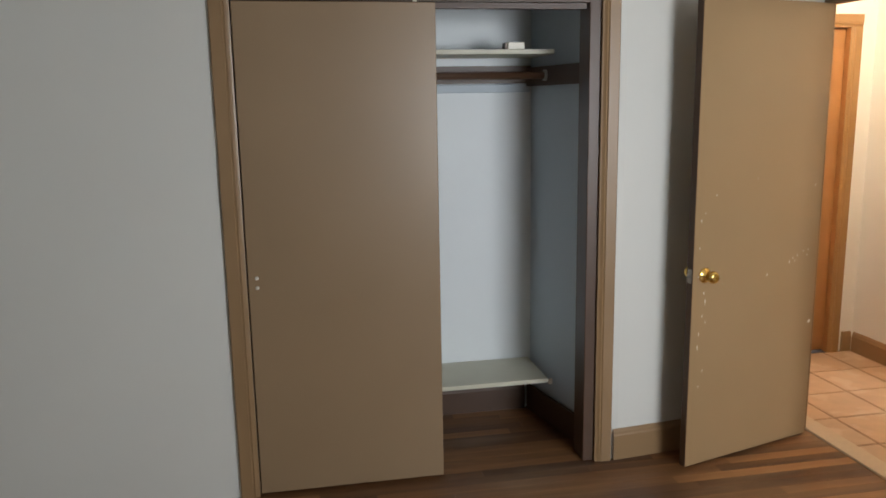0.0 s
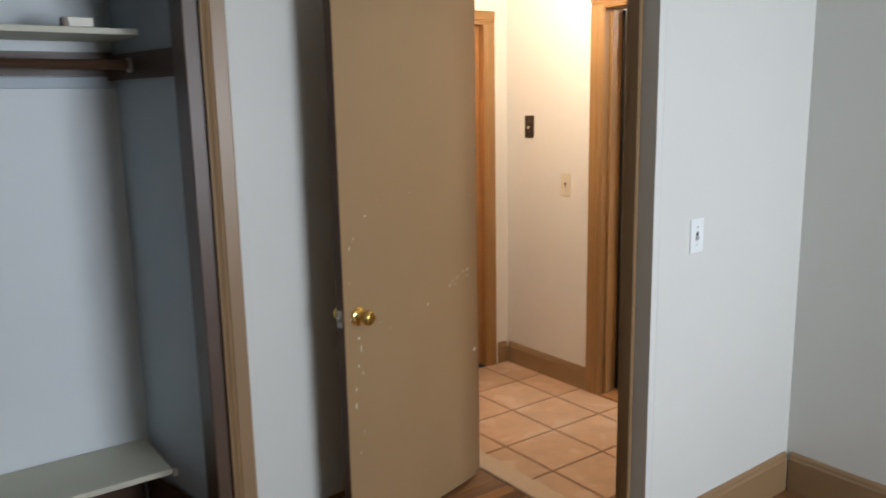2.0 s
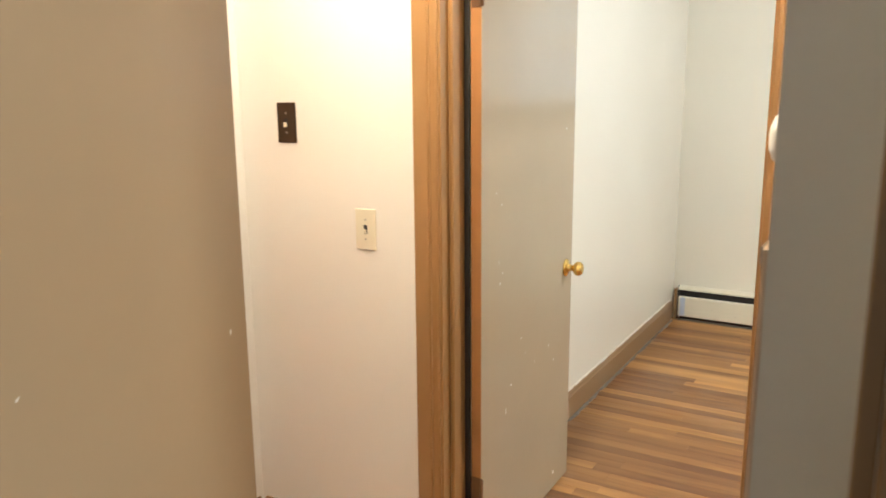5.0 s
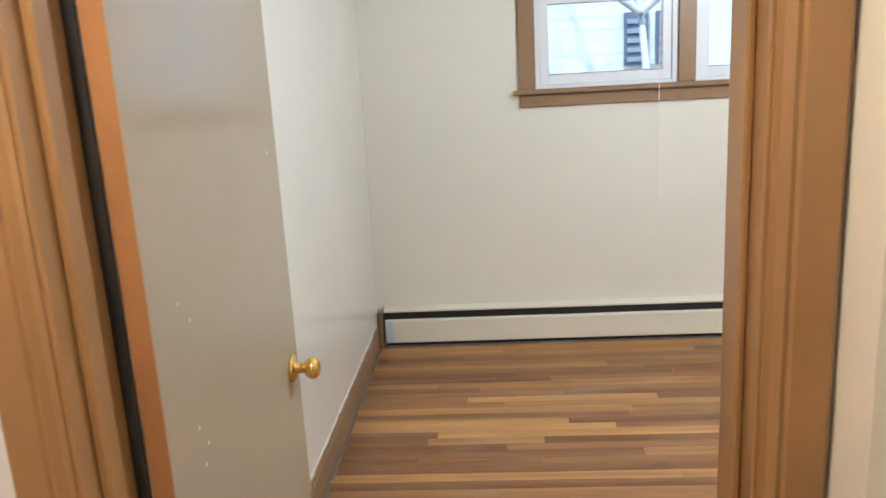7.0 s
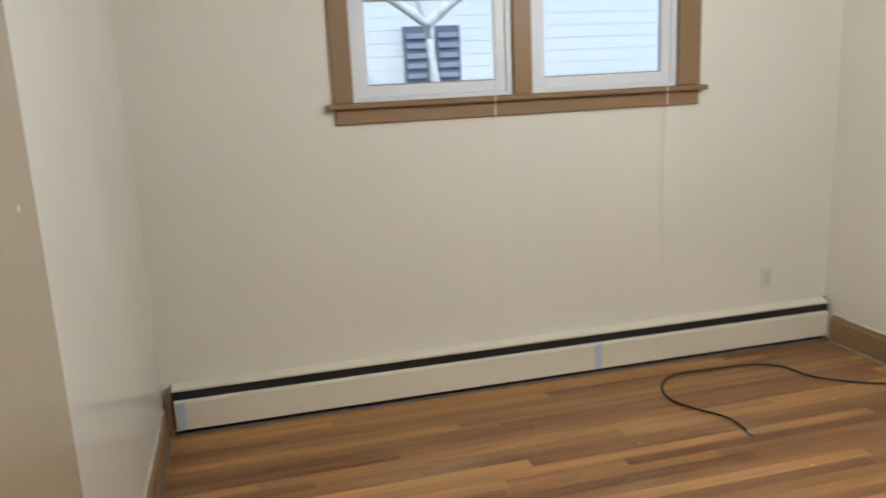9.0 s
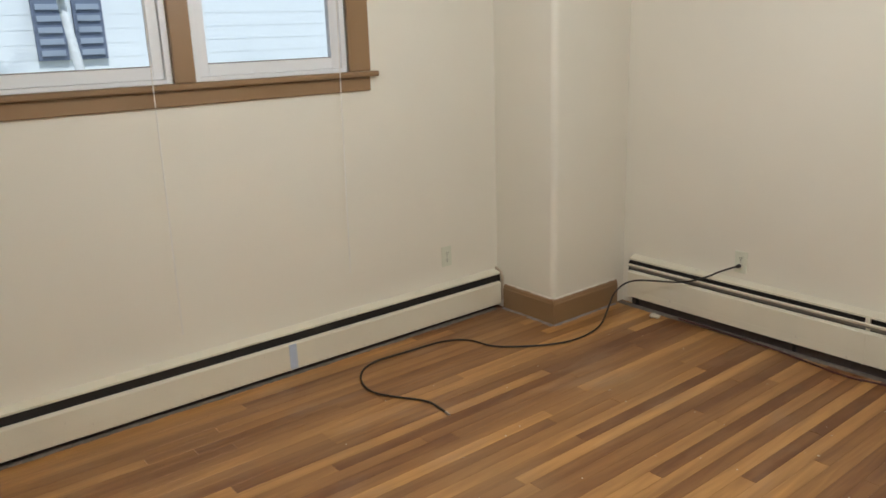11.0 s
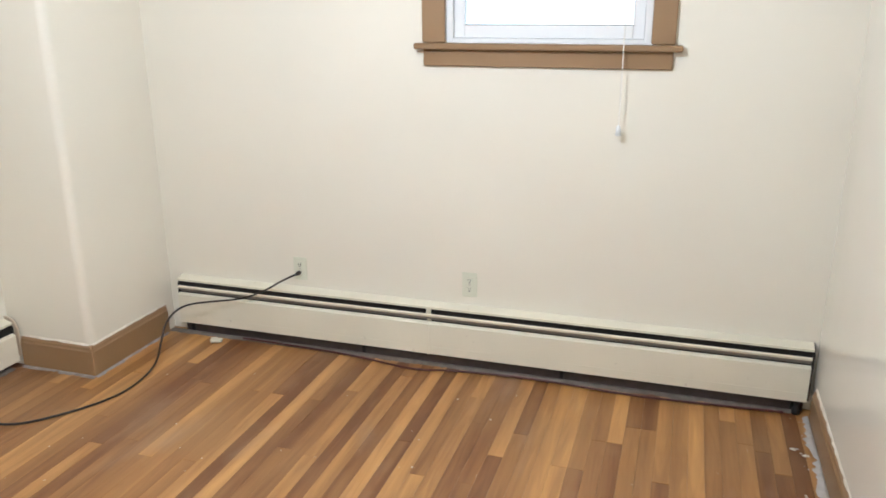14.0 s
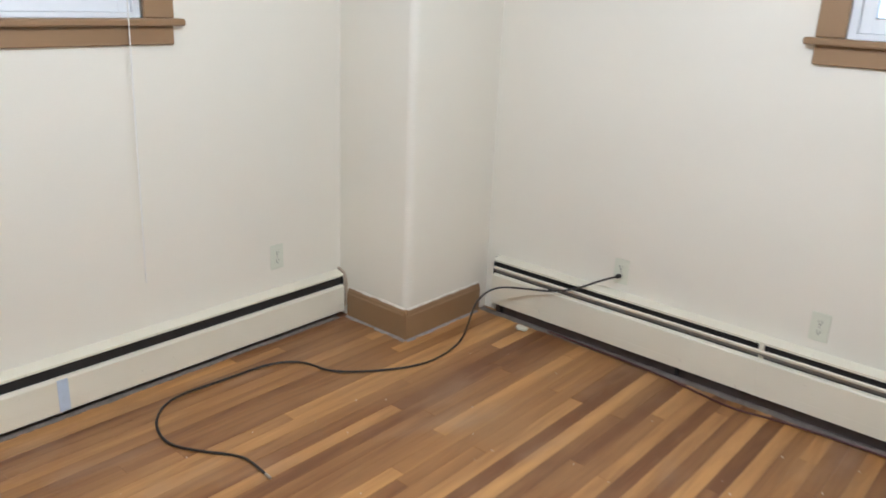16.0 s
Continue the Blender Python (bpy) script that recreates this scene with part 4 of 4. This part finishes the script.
def lint(axis, face, side, a0, a1, w0, w1, material, label, seed):
    """A low ragged drift of lint against a wall's foot, run along x or y."""
    rng = random.Random(seed)
    bm = bmesh.new()
    n = max(4, int((a1 - a0) / 0.012))
    prev = None
    for i in range(n + 1):
        a = a0 + (a1 - a0) * i / n
        w = w0 + (w1 - w0) * max(0.0, min(1.0, 0.5 + 0.75 * noise.noise(Vector((a * 9, seed, 0))) + 0.45 * noise.noise(Vector((a * 41, seed, 3)))))
        w += rng.uniform(-0.0025, 0.0025)
        prof = [(0.0, 0.0), (0.0, 0.006), (w * 0.35, 0.004 + rng.uniform(0, 0.003)), (w * 0.75, 0.0022 + rng.uniform(0, 0.0015)), (w, 0.0004)]
        ring = [bm.verts.new((a, face + side * p, q) if axis == 'x' else (face + side * p, a, q)) for p, q in prof]
        if prev:
            for k in range(4):
                bm.faces.new((prev[k], prev[k + 1], ring[k + 1], ring[k]))
        prev = ring
    return tagged(part("dust", bm, material, smooth=True), label, "debris", kind="stuff")


lint('y', 2.886, 1, 0.07, 1.7, 0.006, 0.042, M_PLASTER, "pale plaster dust drifted along the wall", 41)
lint('x', 0.030, 1, 2.93, 5.93, 0.022, 0.046, M_DUST, "grey lint under the heater", 42)
lint('y', 5.923, -1, 0.09, 0.62, 0.004, 0.022, M_LINT, "grey lint beside the column", 43)
lint('x', 0.617, 1, 5.92, 6.33, 0.004, 0.028, M_LINT, "grey lint beside the column", 44)
lint('x', 4.083, -1, 3.2, 6.3, 0.003, 0.020, M_DUST, "grey dust along the wall", 45)
lint('y', WE - 0.03, -1, 0.66, 4.05, 0.028, 0.040, M_DUST, "grey lint under the heater", 46)
flakes("paint_crumbs", (2.888, 2.96, 0.08, 1.6), 60, 0.006, M_PLASTER, "pale plaster crumbs along the wall", 1)
flakes("paint_crumbs", (2.90, 3.00, 0.3, 1.5), 14, 0.010, M_CHIP, "white paint crumbs along the wall", 11)
flakes("paint_crumbs", (2.95, 5.9, 0.10, 2.2), 70, 0.0035, M_CHIP, "scattered tiny paint crumbs on the floor", 2)

# ---- tiled panel on the hall wall ----
tp = thing("wall_tile_panel", (2.5, 2.948, 1.18), "peach wall tiles with a grey tile border", "tiles", kind="structure")
X1, ZT, ZB = 2.850, 1.366, 0.995
part("grout_bed", B(2.06, X1, 2.9485, 2.954, ZB, ZT), M_GROUTL, tp)


def tile_mesh(w, h, d, bevel=0.0015):
    bm = B(-w / 2, w / 2, 0, d, -h / 2, h / 2)
    es = [e for e in bm.edges if all(v.co.y > d - 1e-5 for v in e.verts)]
    bmesh.ops.bevel(bm, geom=es, offset=bevel, segments=1, affect='EDGES')
    bmesh.ops.recalc_face_normals(bm, faces=bm.faces)
    me = bpy.data.meshes.new("tile")
    bm.to_mesh(me)
    bm.free()
    return me


def piece(name, me, material, parent, at, rz=0.0, scale=(1, 1, 1), rx=0.0):
    if not me.materials:
        me.materials.append(material)
    ob = new(name, me)
    ob.parent = parent
    ob.location = Vector(at) - BASE[parent.name]
    ob.rotation_euler = (rx, 0, rz)
    ob.scale = scale
    return ob


rng = random.Random(8)
pink, grey_h, grey_v = tile_mesh(0.106, 0.106, 0.008), tile_mesh(0.052, 0.022, 0.008), tile_mesh(0.046, 0.052, 0.008)
for r in range(3):
    for c in range(6):
        piece("tile", pink, M_PINK, tp, (X1 - 0.052 - 0.054 - c * 0.1085, 2.953 + rng.uniform(0, 0.0006), ZT - 0.030 - 0.054 - r * 0.1085))
for z in (ZT - 0.0135, ZB + 0.0135):
    for c in range(13):
        piece("border_tile", grey_h, M_GREYT, tp, (X1 - 0.052 - 0.027 - c * 0.0545, 2.953, z))
for r in range(6):
    piece("border_tile", grey_v, M_GREYT, tp, (X1 - 0.025, 2.953, ZT - 0.03 - 0.027 - r * 0.0545))
kn = thing("towel_bar_post", (2.30, 2.95, 1.48), "round white ceramic post on the hall wall", "fixture")
part("post", lathe(bmesh.new(), [(0, 0.040), (0.005, 0.043), (0.010, 0.040), (0.014, 0.034), (0.026, 0.036), (0.034, 0.031), (0.039, 0.018), (0.040, 0.003)], (2.30, 2.948, 1.48), (0, 1, 0), 24), M_PLATEW, kn, smooth=True)

# ---- outdoors ----
bm = bmesh.new()
bmesh.ops.create_grid(bm, x_segments=4, y_segments=4, size=400)
bmesh.ops.translate(bm, vec=(0, 0, -1.1), verts=bm.verts)
structure("ground", bm, M_GROUND, "dull winter lawn around the houses", "ground")
hs = thing("neighbour_house", (12.5, 2, -1.1), "pale sided neighbouring house with slatted shutters", "house")
part("wall", B(11.0, 17.0, -5.0, 9.0, -1.1, 4.6), M_SIDING, hs)
bm = bmesh.new()
for i in range(42):
    z = -1.0 + i * 0.13
    vs = [bm.verts.new(p) for p in ((10.9965, -5, z), (10.9965, 9, z), (10.999, 9, z + 0.128), (10.999, -5, z + 0.128), (10.999, -5, z), (10.999, 9, z))]
    bm.faces.new(vs[:4])
    bm.faces.new((vs[0], vs[4], vs[5], vs[1]))
part("siding", bm, M_SIDING, hs, "overlapping pale siding boards")
bm = bmesh.new()
pts = [(10.6, -5.3, 4.6), (10.6, 9.3, 4.6), (14, 9.3, 7.0), (14, -5.3, 7.0), (17.4, -5.3, 4.6), (17.4, 9.3, 4.6)]
v = [bm.verts.new(p) for p in pts]
for f in ((0, 1, 2, 3), (3, 2, 5, 4), (0, 3, 4), (1, 5, 2), (0, 4, 5, 1)):
    bm.faces.new([v[i] for i in f])
part("roof", bm, M_ROOF, hs)


def house_window(y0, y1, z0, z1):
    w = part("window", B(10.95, 10.984, y0, y1, z0, z1, bevel=0.01), M_WHITE, hs, "white framed window")
    part("pane", B(10.944, 10.949, y0 + (y1 - y0) * 0.15, y1 - (y1 - y0) * 0.15, z0 + 0.06, z1 - 0.06), M_SIDING, w)
    for s0, s1 in ((y0 - 0.27, y0 - 0.01), (y1 + 0.01, y1 + 0.27)):
        sh = part("shutter", B(10.955, 10.984, s0, s1, z0, z1), M_SHUTTER, hs, "dark slatted shutter")
        n = int((z1 - z0) / 0.10)
        for i in range(n):
            z = z0 + 0.04 + i * (z1 - z0 - 0.06) / n
            part("slat", B(10.935, 10.954, s0 + 0.03, s1 - 0.03, z, z + 0.05), M_SLAT, sh)


house_window(1.60, 1.66, 1.46, 2.02)
house_window(-2.9, -2.2, 1.30, 2.30)
tr = thing("tree", (9.6, 2.05, -1.1), "bare tree outside the window, bark coloured pale as if overexposed", "tree")


def limb(bm, p, d, length, r, depth, rng):
    n, k = 6, 5
    prev = None
    for i in range(k + 1):
        f = i / k
        c = p + d * length * f + Vector((rng.uniform(-1, 1), rng.uniform(-1, 1), 0)) * 0.03 * length * (i > 0)
        side = d.cross(Vector((0.3, 0.8, 0.2))).normalized()
        up = d.cross(side).normalized()
        rr = r * (1 - 0.55 * f)
        ring = [bm.verts.new(c + (side * math.cos(2 * math.pi * j / n) + up * math.sin(2 * math.pi * j / n)) * rr) for j in range(n)]
        if prev:
            for j in range(n):
                bm.faces.new((prev[j], prev[(j + 1) % n], ring[(j + 1) % n], ring[j]))
        prev = ring
        last = c
    if depth:
        for _ in range(3):
            nd = (d + Vector((rng.uniform(-0.8, 0.8), rng.uniform(-1.1, 1.1), rng.uniform(-0.1, 0.6)))).normalized()
            limb(bm, last - d * length * rng.uniform(0, 0.25), nd, length * rng.uniform(0.5, 0.75), r * 0.5, depth - 1, rng)


bm = bmesh.new()
limb(bm, Vector((9.6, 2.0, -1.1)), Vector((0, 0, 1)), 3.1, 0.07, 0, random.Random(3))
part("trunk", bm, M_BARK, tr, smooth=True)
bm = bmesh.new()
for s in (-1, 1, 0.2):
    limb(bm, Vector((9.6, 2.0, 1.95)), Vector((0.1 * s, 0.9 * s, 0.6)).normalized(), 1.4, 0.045, 3, random.Random(int(10 + s * 5)))
part("branches", bm, M_BARK, tr, "bare forked branches", smooth=True)

# glowing sheet added to stand in for bright outdoors beyond the other window
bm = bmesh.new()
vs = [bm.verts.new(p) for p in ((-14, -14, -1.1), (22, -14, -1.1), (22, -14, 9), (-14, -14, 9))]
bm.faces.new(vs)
structure("backdrop", bm, glow("outdoor_glow", (0.90, 0.96, 1.0), 2.3), "plain glowing sheet standing in for overexposed distance beyond the window", "backdrop")

# ---- floors made of pieces ----
def plank_mesh(w, length):
    bm = B(-w / 2, w / 2, 0, length, -0.018, 0)
    es = [e for e in bm.edges if all(v.co.z > -1e-5 for v in e.verts)]
    bmesh.ops.bevel(bm, geom=es, offset=0.0005, segments=1, affect='EDGES')
    bmesh.ops.recalc_face_normals(bm, faces=bm.faces)
    me = bpy.data.meshes.new("plank")
    bm.to_mesh(me)
    bm.free()
    return me


def strip_floor(name, label, regions, along, width, lengths, material, seed):
    """Strips of random lengths side by side, each an object. regions: rectangles x0, x1, y0, y1."""
    F = thing(name, (regions[0][0], regions[0][2], 0), label, "floor", kind="structure")
    rng = random.Random(seed)
    meshes = {}
    for x0, x1, y0, y1 in regions:
        a0, a1, c0, c1 = (y0, y1, x0, x1) if along == 'y' else (x0, x1, y0, y1)
        n = round((c1 - c0) / width)
        w = (c1 - c0) / n
        for i in range(n):
            c = c0 + (i + 0.5) * w
            a = a0
            while a < a1 - 1e-4:
                length = rng.choice(lengths)
                if a == a0:
                    length = length * rng.choice((0.4, 0.6, 0.8, 1.0))
                if a + length > a1 - 0.25:
                    length = a1 - a
                length = round(length, 3)
                key = (round(w, 5), length)
                if key not in meshes:
                    meshes[key] = plank_mesh(w - 0.0005, length - 0.0006)
                at = (c, a, rng.uniform(-0.0006, 0)) if along == 'y' else (a, c, rng.uniform(-0.0006, 0))
                piece("plank", meshes[key], material, F, at, 0 if along == 'y' else -math.pi / 2)
                a += length
    return F


strip_floor("floor_of_second_room", "worn oak strip floor in mixed brown tones", [(2.87, WE, 0.0, 4.10)], 'y', 0.0603, (0.5, 0.9, 1.3, 1.8, 2.3), M_FLOOR_B, 21)
strip_floor("floor_of_first_room", "dark worn oak strip floor", [(-2.3, 1.93, 1.9, 4.25)], 'x', 0.0603, (0.8, 1.2, 1.6), M_FLOOR_A, 22)
structure("floor_rest", B(-2.3, 2.82, -1.35, 1.899, -0.02, -0.0005), M_FLOOR_A, "dark worn oak floor behind the walker", "floor")
structure("floor_beside_door", B(1.9305, 2.82, 1.8995, 2.738, -0.02, -0.0006), M_FLOOR_A, "dark worn oak floor by the switch wall", "floor")

# hall tiles
ht = thing("floor_of_hall", (2.5, 3.8, 0), "terracotta-beige ceramic floor tiles with brown grout", "floor", kind="structure")
part("grout", B(1.932, 3.0, 2.95, 4.70, -0.02, -0.002), M_GROUT, ht)
xs, ys = [2.04, 2.165, 2.48, 2.795, 2.99], [2.95, 3.12, 3.435, 3.75, 4.065, 4.38, 4.695]
for xa, xb in zip(xs, xs[1:]):
    for ya, yb in zip(ys, ys[1:]):
        bm = B(xa + 0.004, xb - 0.004, ya + 0.004, yb - 0.004, -0.015, 0.001)
        es = [e for e in bm.edges if all(v.co.z > 0 for v in e.verts)]
        bmesh.ops.bevel(bm, geom=es, offset=0.0025, segments=2, affect='EDGES')
        part("tile", bm, M_TILE, ht)
